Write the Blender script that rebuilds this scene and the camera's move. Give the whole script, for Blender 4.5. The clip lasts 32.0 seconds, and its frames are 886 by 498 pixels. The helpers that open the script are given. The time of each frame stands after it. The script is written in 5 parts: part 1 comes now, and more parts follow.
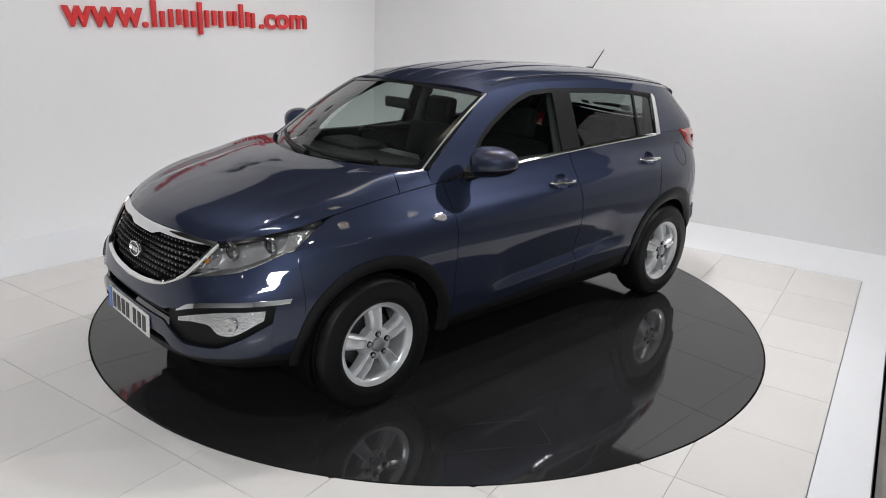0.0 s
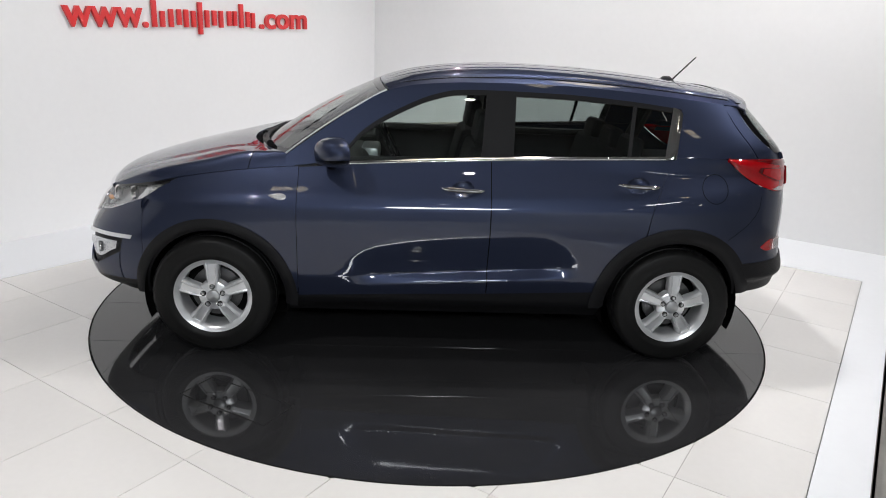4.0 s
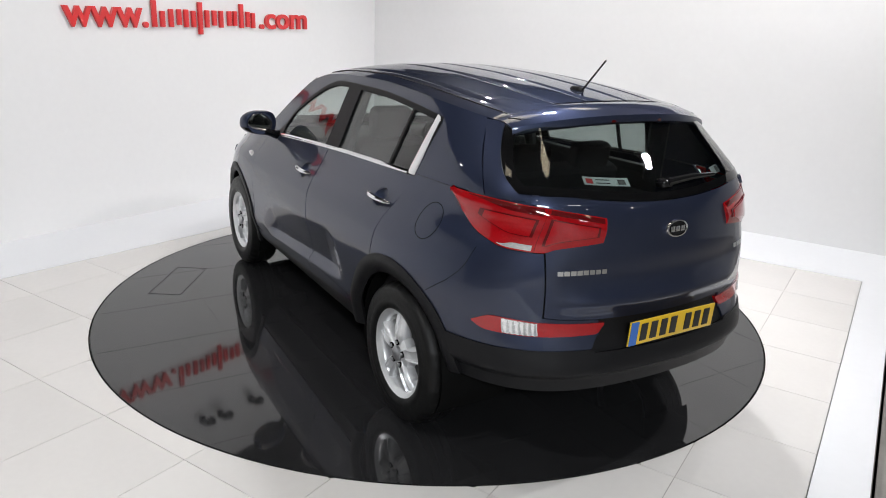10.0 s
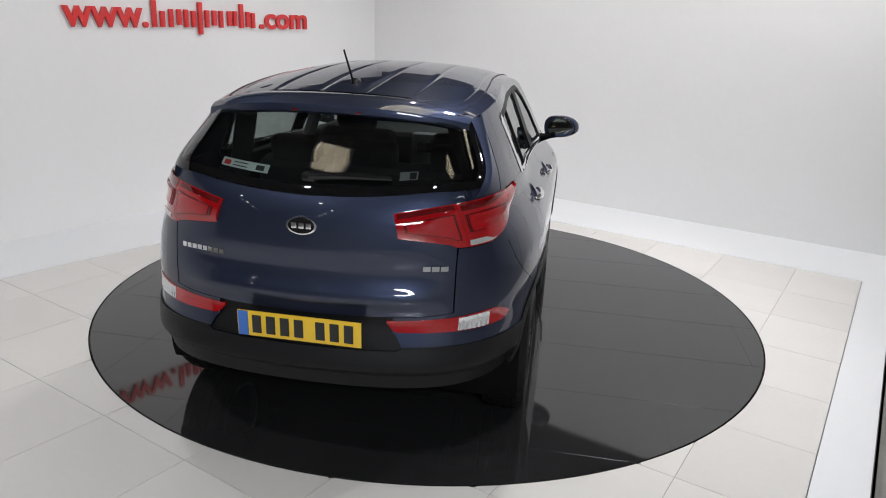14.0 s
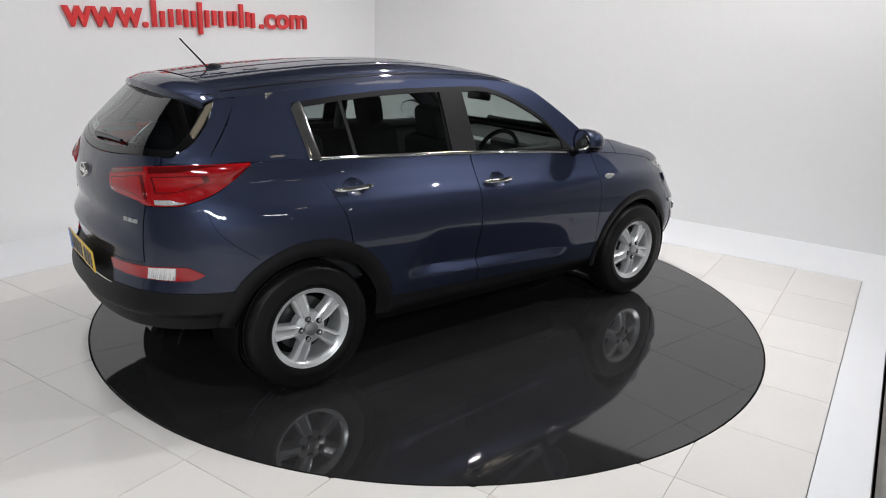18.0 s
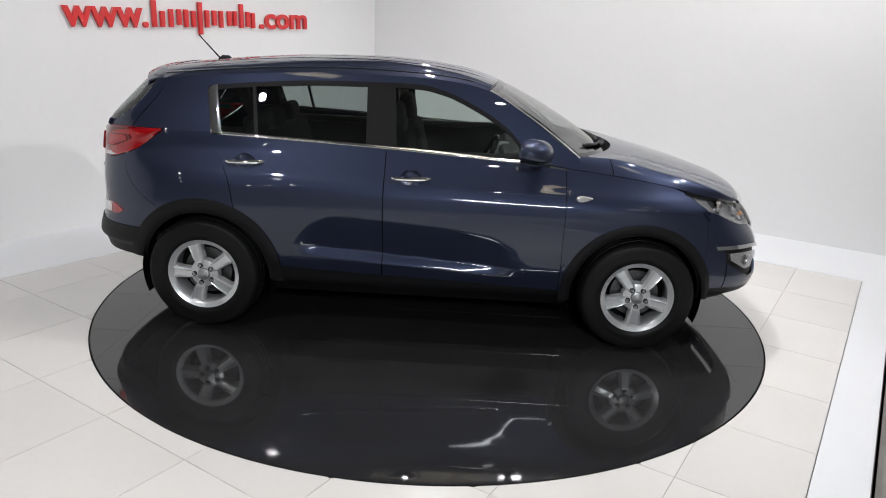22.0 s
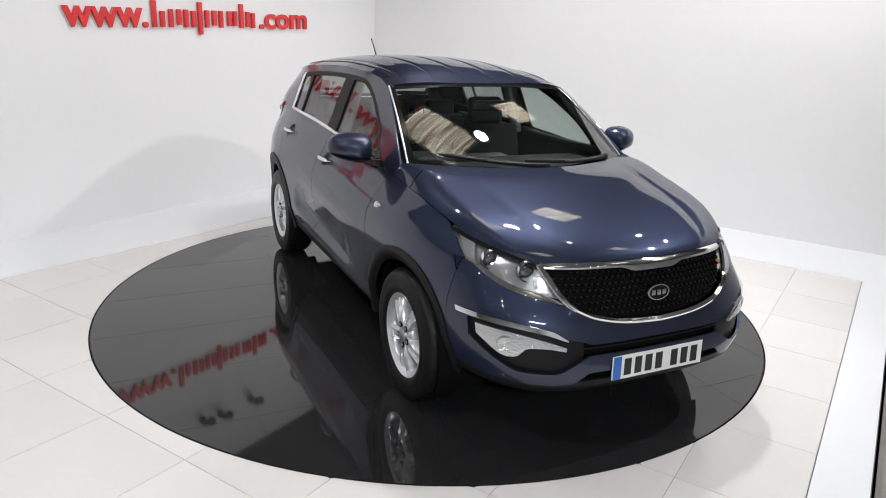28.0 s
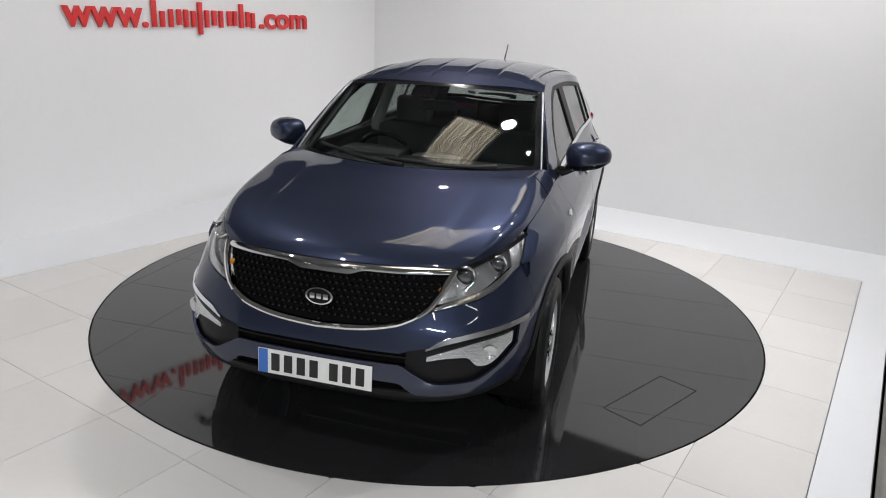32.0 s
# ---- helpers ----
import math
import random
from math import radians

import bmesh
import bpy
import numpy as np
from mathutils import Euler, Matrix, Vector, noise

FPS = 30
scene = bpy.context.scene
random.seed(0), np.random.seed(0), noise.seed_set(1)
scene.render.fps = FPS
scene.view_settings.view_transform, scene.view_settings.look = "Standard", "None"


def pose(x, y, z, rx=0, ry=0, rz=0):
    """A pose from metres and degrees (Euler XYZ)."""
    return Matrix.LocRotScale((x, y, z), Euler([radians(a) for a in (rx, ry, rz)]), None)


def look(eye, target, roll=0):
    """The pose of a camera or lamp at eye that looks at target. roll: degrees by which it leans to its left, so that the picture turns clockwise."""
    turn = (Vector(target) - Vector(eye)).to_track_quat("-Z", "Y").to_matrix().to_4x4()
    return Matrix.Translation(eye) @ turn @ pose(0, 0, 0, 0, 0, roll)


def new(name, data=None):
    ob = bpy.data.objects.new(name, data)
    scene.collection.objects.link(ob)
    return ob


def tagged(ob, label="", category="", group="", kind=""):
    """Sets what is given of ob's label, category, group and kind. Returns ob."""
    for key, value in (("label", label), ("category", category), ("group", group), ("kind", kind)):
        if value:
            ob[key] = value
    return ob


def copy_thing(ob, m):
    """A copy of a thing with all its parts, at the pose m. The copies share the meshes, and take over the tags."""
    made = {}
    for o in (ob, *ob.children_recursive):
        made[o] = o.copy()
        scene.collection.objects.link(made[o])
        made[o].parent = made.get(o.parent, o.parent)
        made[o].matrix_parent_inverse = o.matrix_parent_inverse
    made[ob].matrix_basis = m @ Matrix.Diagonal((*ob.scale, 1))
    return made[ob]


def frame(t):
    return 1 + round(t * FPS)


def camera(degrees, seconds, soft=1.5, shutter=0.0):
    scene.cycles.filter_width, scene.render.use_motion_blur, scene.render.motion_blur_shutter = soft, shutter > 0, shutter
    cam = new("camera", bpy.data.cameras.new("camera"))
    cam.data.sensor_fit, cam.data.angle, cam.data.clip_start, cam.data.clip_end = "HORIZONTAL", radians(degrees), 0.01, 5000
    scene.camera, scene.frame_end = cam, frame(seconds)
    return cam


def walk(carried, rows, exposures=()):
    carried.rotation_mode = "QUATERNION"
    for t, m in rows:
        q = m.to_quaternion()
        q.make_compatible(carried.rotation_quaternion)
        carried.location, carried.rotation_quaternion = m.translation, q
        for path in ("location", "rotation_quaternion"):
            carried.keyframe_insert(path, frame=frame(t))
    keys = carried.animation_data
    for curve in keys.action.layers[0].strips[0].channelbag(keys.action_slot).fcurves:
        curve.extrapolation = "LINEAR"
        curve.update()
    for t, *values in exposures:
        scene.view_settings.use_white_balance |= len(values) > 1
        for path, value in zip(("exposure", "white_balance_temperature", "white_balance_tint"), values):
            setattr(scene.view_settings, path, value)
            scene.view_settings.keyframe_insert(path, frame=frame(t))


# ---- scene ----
import functools

# The car turns with the round platform: degrees of its heading (nose from the x axis) at t seconds.
TURN_T = (0, 3.5, 7, 10.5, 14, 17.5, 21, 24.5, 28, 32)
TURN_D = (-0.6, -0.05, 0.47, 0.51, -0.03, -0.47, 0.01, 0.59, 0.15, -0.58)
PIVOT = (0.047, -0.121)          # the platform's axis in the car's own plan


def heading(t):
    return 223.40 - 10.2815 * t + float(np.interp(t, TURN_T, TURN_D))


cam = camera(64.61, 32.0, soft=1.0)
EYE = Vector((0.0, -4.753, 1.841))
VIEW = pose(*EYE, 90 - 17.431, 0, -0.835) @ pose(0, 0, 0, 0, 0, 2.55)
walk(cam, [(0, VIEW), (32, VIEW)], exposures=((0, 0.00), (1, 0.14), (2, 0.18), (4, 0.28), (6, 0.34), (11, 0.36), (12, 0.27), (13, 0.06), (14, 0.01), (20, 0.10), (22, 0.18), (23, 0.29), (28, 0.33), (30, 0.03), (32, 0.03)))

# ---- light ----
scene.view_settings.exposure = 0.0
world = bpy.data.worlds.new("world")
scene.world = world
world.use_nodes = True
world.node_tree.nodes["Background"].inputs[0].default_value = (0.9, 0.95, 1.0, 1)
world.node_tree.nodes["Background"].inputs[1].default_value = 0.05

ROOM = -33.6                     # the bay's own axes, turned against the world's


def room(a, b, z=0.0):
    p = Matrix.Rotation(radians(ROOM), 3, "Z") @ Vector((a, b, z))
    return p


CEIL = 4.3
# The pair nearest the north wall, at b 2.6 and 2.75, is added fill.
SPOTS = ((0.62, 0.72, 0.13, 80), (1.9, 2.6, 0.06, 30), (2.95, 2.75, 0.06, 32), (-1.7, -1.6, 0.06, 31), (2.4, -2.7, 0.06, 5), (0.25, -4.25, 0.06, 54), (-1.3, 2.0, 0.06, 36))
for a, b, r, watt in SPOTS:
    lamp = bpy.data.lights.new("spot_glow", "AREA")
    lamp.shape, lamp.size, lamp.energy, lamp.color = "DISK", 2 * r, watt * 0.86, (0.985, 0.970, 0.988)
    new("spot_glow", lamp).matrix_world = Matrix.Translation(room(a, b, CEIL - 0.17))
AIMED = (3.65, 1.35)             # a ceiling spotlight turned towards the car
lamp = bpy.data.lights.new("aimed_glow", "SPOT")
lamp.energy, lamp.color, lamp.shadow_soft_size = 240, (0.985, 0.970, 0.988), 0.07
lamp.spot_size, lamp.spot_blend = radians(86), 0.6
new("aimed_glow", lamp).matrix_world = look(room(*AIMED, CEIL - 0.26), (-0.4, 0.1, 0.5))
# Unseen fill lights added for the car's sides; the strong one is a broad panel.
TUBE_FILLS = ((6.0, -2.4, 90, 8), (5.5, -6.8, 0, 420))
for a, b, r, watt in TUBE_FILLS:
    lamp = bpy.data.lights.new("tube_glow", "AREA")
    lamp.shape, lamp.size, lamp.size_y, lamp.energy, lamp.color = "RECTANGLE", 1.15 if watt < 100 else 2.4, 0.09 if watt < 100 else 0.55, watt, (0.92, 0.96, 1.0)
    new("tube_glow", lamp).matrix_world = Matrix.Translation(room(a, b, CEIL - 0.24)) @ pose(0, 0, 0, 0, 0, ROOM + r)
ROOFLIGHTS = ((0.12, -0.03, 1.0, 1.0), (0.40, 2.42, 0.62, 0.6), (0.12, -2.85, 0.46, 0.28), (2.30, -1.45, 0.42, 0.28), (2.75, 0.75, 0.5, 0.34), (5.1, -1.1, 0.3, 0.2))


# ---- materials ----
def material(name, color, rough=0.5, metal=0.0, coat=0.0, vary=0.0, scale=8.0, bump=0.0, bump_scale=60.0, spec=0.5, glow=0.0, rvary=0.0):
    m = bpy.data.materials.new(name)
    m.use_nodes = True
    nt = m.node_tree
    b = nt.nodes["Principled BSDF"]
    b.inputs["Base Color"].default_value = (*color, 1)
    b.inputs["Roughness"].default_value = rough
    b.inputs["Metallic"].default_value = metal
    b.inputs["Coat Weight"].default_value = coat
    b.inputs["Coat Roughness"].default_value = 0.015
    b.inputs["Specular IOR Level"].default_value = spec
    if glow:
        b.inputs["Emission Color"].default_value = (*color, 1)
        b.inputs["Emission Strength"].default_value = glow
    co = nt.nodes.new("ShaderNodeTexCoord")
    if vary or rvary:
        n1 = nt.nodes.new("ShaderNodeTexNoise")
        n1.inputs["Scale"].default_value, n1.inputs["Detail"].default_value = scale, 6
        n2 = nt.nodes.new("ShaderNodeTexNoise")
        n2.inputs["Scale"].default_value, n2.inputs["Detail"].default_value = scale * 9, 3
        add = nt.nodes.new("ShaderNodeMath")
        add.operation = "ADD"
        for n in (n1, n2):
            nt.links.new(co.outputs["Object"], n.inputs["Vector"])
        nt.links.new(n1.outputs["Fac"], add.inputs[0])
        nt.links.new(n2.outputs["Fac"], add.inputs[1])
        if vary:
            ramp = nt.nodes.new("ShaderNodeMapRange")
            for key, value in (("From Min", 0.6), ("From Max", 1.4), ("To Min", 1 - vary), ("To Max", 1 + vary)):
                ramp.inputs[key].default_value = value
            mix = nt.nodes.new("ShaderNodeVectorMath")
            mix.operation = "SCALE"
            mix.inputs[0].default_value = color
            nt.links.new(add.outputs[0], ramp.inputs["Value"])
            nt.links.new(ramp.outputs[0], mix.inputs["Scale"])
            nt.links.new(mix.outputs[0], b.inputs["Base Color"])
        if rvary:
            ramp = nt.nodes.new("ShaderNodeMapRange")
            for key, value in (("From Min", 0.6), ("From Max", 1.4), ("To Min", max(0, rough - rvary)), ("To Max", rough + rvary)):
                ramp.inputs[key].default_value = value
            nt.links.new(add.outputs[0], ramp.inputs["Value"])
            nt.links.new(ramp.outputs[0], b.inputs["Roughness"])
    if bump:
        n3 = nt.nodes.new("ShaderNodeTexNoise")
        n3.inputs["Scale"].default_value, n3.inputs["Detail"].default_value = bump_scale, 4
        nt.links.new(co.outputs["Object"], n3.inputs["Vector"])
        bm = nt.nodes.new("ShaderNodeBump")
        bm.inputs["Strength"].default_value, bm.inputs["Distance"].default_value = bump, 0.01
        nt.links.new(n3.outputs["Fac"], bm.inputs["Height"])
        nt.links.new(bm.outputs[0], b.inputs["Normal"])
    return m


def glass_material(name, tint, alpha, rough=0.0):
    """Thin car glass: a tinted clear layer under a sharp reflection."""
    m = bpy.data.materials.new(name)
    m.use_nodes = True
    nt = m.node_tree
    nt.nodes.clear()
    out = nt.nodes.new("ShaderNodeOutputMaterial")
    clear = nt.nodes.new("ShaderNodeBsdfTransparent")
    clear.inputs[0].default_value = (*[c * alpha for c in tint], 1)
    shine = nt.nodes.new("ShaderNodeBsdfGlossy")
    shine.inputs["Roughness"].default_value = rough
    mix = nt.nodes.new("ShaderNodeMixShader")
    facing = nt.nodes.new("ShaderNodeLayerWeight")
    facing.inputs["Blend"].default_value = 0.5
    fifth = nt.nodes.new("ShaderNodeMath")
    fifth.operation = "POWER"
    fifth.inputs[1].default_value = 4.0
    fres = nt.nodes.new("ShaderNodeMapRange")
    fres.inputs["To Min"].default_value, fres.inputs["To Max"].default_value = 0.075, 1.0
    nt.links.new(facing.outputs["Facing"], fifth.inputs[0])
    nt.links.new(fifth.outputs[0], fres.inputs["Value"])
    nt.links.new(fres.outputs[0], mix.inputs[0])
    nt.links.new(clear.outputs[0], mix.inputs[1])
    nt.links.new(shine.outputs[0], mix.inputs[2])
    nt.links.new(mix.outputs[0], out.inputs[0])
    return m


M_PAINT = material("blue_grey_metallic_paint", (0.029, 0.037, 0.069), 0.42, 0.70, 1.0, 0.14, 500)
M_PAINT.node_tree.nodes["Principled BSDF"].inputs["Specular Tint"].default_value = (0.16, 0.19, 0.28, 1)
M_BLACK = material("textured_black_plastic", (0.0085, 0.0085, 0.0095), 0.46, 0, 0, 0.12, 30, 0.15, 400, spec=0.19)
M_GLOSSB = material("gloss_black_plastic", (0.008, 0.008, 0.009), 0.12, 0, 0, 0.1, 20, spec=0.4)
M_SATIN = material("satin_black_pillar_film", (0.011, 0.011, 0.012), 0.45, 0, 0, 0.1, 30, spec=0.12)
M_FRIT = material("black_glass_edge_print", (0.004, 0.004, 0.0045), 0.02, 0, 0, 0.1, 20, spec=0.5)
M_DARK = material("unlit_black_liner", (0.005, 0.005, 0.005), 0.8, 0, 0, 0.2, 10, spec=0.05)
M_CHROME = material("chrome", (0.82, 0.82, 0.83), 0.06, 1.0, 0, 0.03, 20)
M_ALLOY = material("silver_alloy", (0.72, 0.73, 0.74), 0.28, 0.55, 0.5, 0.06, 30)
M_TYRE = material("tyre_rubber", (0.008, 0.008, 0.008), 0.40, 0, 0, 0.2, 30, 0.15, 200, rvary=0.12, spec=0.18)
M_STEEL = material("brake_steel", (0.12, 0.12, 0.122), 0.45, 0.9, 0, 0.25, 20)
M_GLASS = glass_material("clear_window_glass", (0.86, 0.93, 0.90), 0.82)
M_PRIVACY = glass_material("rear_window_glass", (0.82, 0.90, 0.88), 0.62)
M_LENS = glass_material("clear_lamp_lens", (1, 1, 1), 0.95)
M_RED = material("red_lamp_plastic", (0.33, 0.003, 0.006), 0.05, 0, 0.9, 0.18, 14, 0.03, 30, spec=0.5)
M_DKRED = material("deep_red_lamp_insert_and_shade", (0.10, 0.003, 0.004), 0.06, 0, 0.9, 0.10, 20)
M_WHITEL = material("clear_white_lamp_plastic", (0.66, 0.65, 0.65), 0.16, 0.6, 1.0, 0.25, 60, 0.5, 110)
M_BOWL = material("silvered_lamp_bowl", (0.62, 0.63, 0.65), 0.16, 0.92, 0, 0.10, 40, 0.1, 45)
M_FOGL = material("clear_fog_lamp_facets", (0.62, 0.63, 0.64), 0.14, 0.80, 0.4, 0.10, 40, 0.40, 95)
M_PROJ = material("projector_lens_glass", (0.16, 0.165, 0.175), 0.04, 0.85, 1.0, 0.05, 40)
M_FACET = material("faceted_silver_reflector", (0.84, 0.85, 0.86), 0.16, 0.8, 0.3, 0.05, 40, 0.30, 30)
M_DCHROME = material("grey_chrome_bowl", (0.52, 0.525, 0.535), 0.18, 0.62, 0.3, 0.1, 30, 0.15, 25)
M_MESH = material("black_grille_plastic", (0.007, 0.007, 0.008), 0.22, 0, 0, 0.1, 40, spec=0.45)
M_AMBER = material("amber_bulb", (0.75, 0.28, 0.03), 0.2, 0, 0.5, 0.05, 20)
M_SEAT = material("black_seat_cloth", (0.014, 0.014, 0.0155), 0.85, 0, 0, 0.2, 60, 0.3, 500)
M_DASH = material("grey_dashboard_plastic", (0.016, 0.0165, 0.018), 0.6, 0, 0, 0.12, 40, 0.15, 500)
M_SILVER = material("satin_silver_trim", (0.45, 0.46, 0.47), 0.35, 0.8, 0, 0.05, 30)
M_HEAD = material("grey_headliner", (0.20, 0.20, 0.195), 0.9, 0, 0, 0.05, 60)
M_PLATE_W = material("white_plate", (0.78, 0.78, 0.76), 0.35, 0, 0.3, 0.03, 30)
M_PLATE_Y = material("yellow_plate", (0.78, 0.50, 0.02), 0.35, 0, 0.3, 0.03, 30)
M_PLATE_B = material("plate_blue", (0.03, 0.14, 0.50), 0.35, 0, 0.3)
M_INK = material("black_ink", (0.012, 0.012, 0.012), 0.4)
M_MIRROR = material("mirror_glass", (0.9, 0.9, 0.9), 0.01, 1.0)
M_STICK = material("sticker_white", (0.72, 0.80, 0.80), 0.5, 0, 0, 0.05, 50)

M_WALL = material("white_wall_paint", (0.80, 0.80, 0.80), 0.75, 0, 0, 0.015, 2.0, 0.05, 150)
M_PLINTH = material("white_gloss_board", (0.77, 0.783, 0.805), 0.35, 0, 0, 0.015, 2.0)
M_TABLE = material("polished_black_panel", (0.020, 0.020, 0.021), 0.045, 0, 0, 0.25, 2.5, spec=0.62, rvary=0.012)
M_JOINT = material("panel_joint", (0.021, 0.021, 0.021), 0.075, spec=0.58)
M_HATCH = material("hatch_joint", (0.011, 0.011, 0.011), 0.5, 0, 0, 0.2, 10, spec=0.2)
M_EDGE_SHADE = material("dark_border_edge_shade", (0.02, 0.02, 0.021), 0.4, 0.3)
M_GROUT = material("tile_grout", (0.42, 0.40, 0.37), 0.85, 0, 0, 0.2, 30)
M_SEAM = material("grey_edge_joint", (0.36, 0.36, 0.35), 0.7)
M_SIGN = material("red_acrylic", (0.66, 0.022, 0.024), 0.3, 0, 0.4, 0.04, 10)
M_HALL = material("assumed_hall_grey", (0.29, 0.29, 0.292), 0.8, 0, 0, 0.1, 1.0)
M_CEIL = material("assumed_dark_roof", (0.15, 0.15, 0.148), 0.85, 0, 0, 0.2, 2.0)
M_HFLOOR = material("beige_hall_floor", (0.23, 0.218, 0.20), 0.6, 0, 0, 0.1, 3.0)
M_LAMPW = material("white_lamp_housing", (0.7, 0.7, 0.7), 0.4)
M_BULB = material("lit_downlight", (1.0, 0.98, 0.95), 0.5, glow=45.0)


def rooflight_material():
    """Streaky daylight sheet that glows."""
    m = material("translucent_rooflight", (0.62, 0.55, 0.44), 0.6)
    nt = m.node_tree
    b = nt.nodes["Principled BSDF"]
    co = nt.nodes.new("ShaderNodeTexCoord")
    stretch = nt.nodes.new("ShaderNodeMapping")
    stretch.inputs["Scale"].default_value = (9.0, 0.30, 1.0)
    n = nt.nodes.new("ShaderNodeTexNoise")
    n.inputs["Scale"].default_value, n.inputs["Detail"].default_value = 1.6, 8
    ramp = nt.nodes.new("ShaderNodeValToRGB")
    ramp.color_ramp.elements[0].position, ramp.color_ramp.elements[1].position = 0.40, 0.60
    ramp.color_ramp.elements[0].color, ramp.color_ramp.elements[1].color = (0.10, 0.075, 0.04, 1), (1.0, 0.93, 0.76, 1)
    nt.links.new(co.outputs["Object"], stretch.inputs[0])
    nt.links.new(stretch.outputs[0], n.inputs["Vector"])
    nt.links.new(n.outputs["Fac"], ramp.inputs[0])
    nt.links.new(ramp.outputs[0], b.inputs["Emission Color"])
    b.inputs["Emission Strength"].default_value = 4.0
    return m


M_SKYL = rooflight_material()


def tile_material():
    m = material("cream_porcelain_tile", (0.685, 0.668, 0.645), 0.17, 0, 0, 0.02, 3.0, spec=0.5, rvary=0.03)
    nt = m.node_tree
    b = nt.nodes["Principled BSDF"]
    src = b.inputs["Base Color"].links[0].from_socket
    info = nt.nodes.new("ShaderNodeObjectInfo")
    rng = nt.nodes.new("ShaderNodeMapRange")
    rng.inputs["To Min"].default_value, rng.inputs["To Max"].default_value = 0.96, 1.03
    sc = nt.nodes.new("ShaderNodeVectorMath")
    sc.operation = "SCALE"
    nt.links.new(info.outputs["Random"], rng.inputs["Value"])
    nt.links.new(src, sc.inputs[0])
    nt.links.new(rng.outputs[0], sc.inputs["Scale"])
    nt.links.new(sc.outputs[0], b.inputs["Base Color"])
    return m


M_TILE = tile_material()


# ---- mesh helpers ----
def mesh_ob(name, verts, faces, mat, parent=None, smooth=True, label=""):
    me = bpy.data.meshes.new(name)
    me.from_pydata([tuple(v) for v in verts], [], [tuple(f) for f in faces])
    me.materials.append(mat)
    if smooth:
        me.shade_smooth()
        me.set_sharp_from_angle(angle=radians(38))
    me.validate()
    ob = new(name, me)
    if parent:
        ob.parent = parent
    if label:
        ob["label"] = label
    return ob


def part(name, bm, mat, parent, label="", smooth=True):
    """Links a bmesh as one mesh object under a thing or a part."""
    me = bpy.data.meshes.new(name)
    bm.to_mesh(me)
    bm.free()
    me.materials.append(mat)
    if smooth:
        me.shade_smooth()
        me.set_sharp_from_angle(angle=radians(35))
    ob = new(name, me)
    if parent:
        ob.parent = parent
    if label:
        ob["label"] = label
    return ob


def empty(name, label, category, group=""):
    return tagged(new(name), label, category, group)


def box_bm(sx, sy, sz, at=(0, 0, 0), bevel=0.0, turn=None, seg=2):
    bm = bmesh.new()
    bmesh.ops.create_cube(bm, size=1)
    bmesh.ops.scale(bm, vec=(sx, sy, sz), verts=bm.verts)
    if bevel:
        bmesh.ops.bevel(bm, geom=bm.edges[:], offset=bevel, segments=seg, affect="EDGES", profile=0.6)
    if turn:
        bmesh.ops.transform(bm, matrix=pose(0, 0, 0, *turn), verts=bm.verts)
    bmesh.ops.translate(bm, vec=at, verts=bm.verts)
    return bm


def lathe(profile, n=64, axis="Y", closed=False):
    """Turns (radius, height) pairs about an axis."""
    bm = bmesh.new()
    rings = []
    for r, h in profile:
        ring = []
        for k in range(n):
            a = 2 * math.pi * k / n
            c, s = r * math.cos(a), r * math.sin(a)
            ring.append(bm.verts.new((c, h, s) if axis == "Y" else (c, s, h)))
        rings.append(ring)
    pairs = list(zip(rings, rings[1:])) + ([(rings[-1], rings[0])] if closed else [])
    for r0, r1 in pairs:
        for k in range(n):
            j = (k + 1) % n
            bm.faces.new((r0[k], r0[j], r1[j], r1[k]))
    bmesh.ops.recalc_face_normals(bm, faces=bm.faces)
    return bm


def tube_bm(points, radius, n=8, caps=True):
    """A round bar along points; radius may be a list."""
    bm = bmesh.new()
    pts = [Vector(p) for p in points]
    rad = radius if isinstance(radius, (list, tuple)) else [radius] * len(pts)
    rings = []
    up = Vector((0.13, 0.21, 1)).normalized()
    for i, p in enumerate(pts):
        d = (pts[min(i + 1, len(pts) - 1)] - pts[max(i - 1, 0)]).normalized()
        s = d.cross(up).normalized()
        u = s.cross(d)
        rings.append([bm.verts.new(p + rad[i] * (math.cos(2 * math.pi * k / n) * s + math.sin(2 * math.pi * k / n) * u)) for k in range(n)])
    for r0, r1 in zip(rings, rings[1:]):
        for k in range(n):
            bm.faces.new((r0[k], r0[(k + 1) % n], r1[(k + 1) % n], r1[k]))
    if caps:
        bm.faces.new(rings[0])
        bm.faces.new(rings[-1])
    bmesh.ops.recalc_face_normals(bm, faces=bm.faces)
    return bm


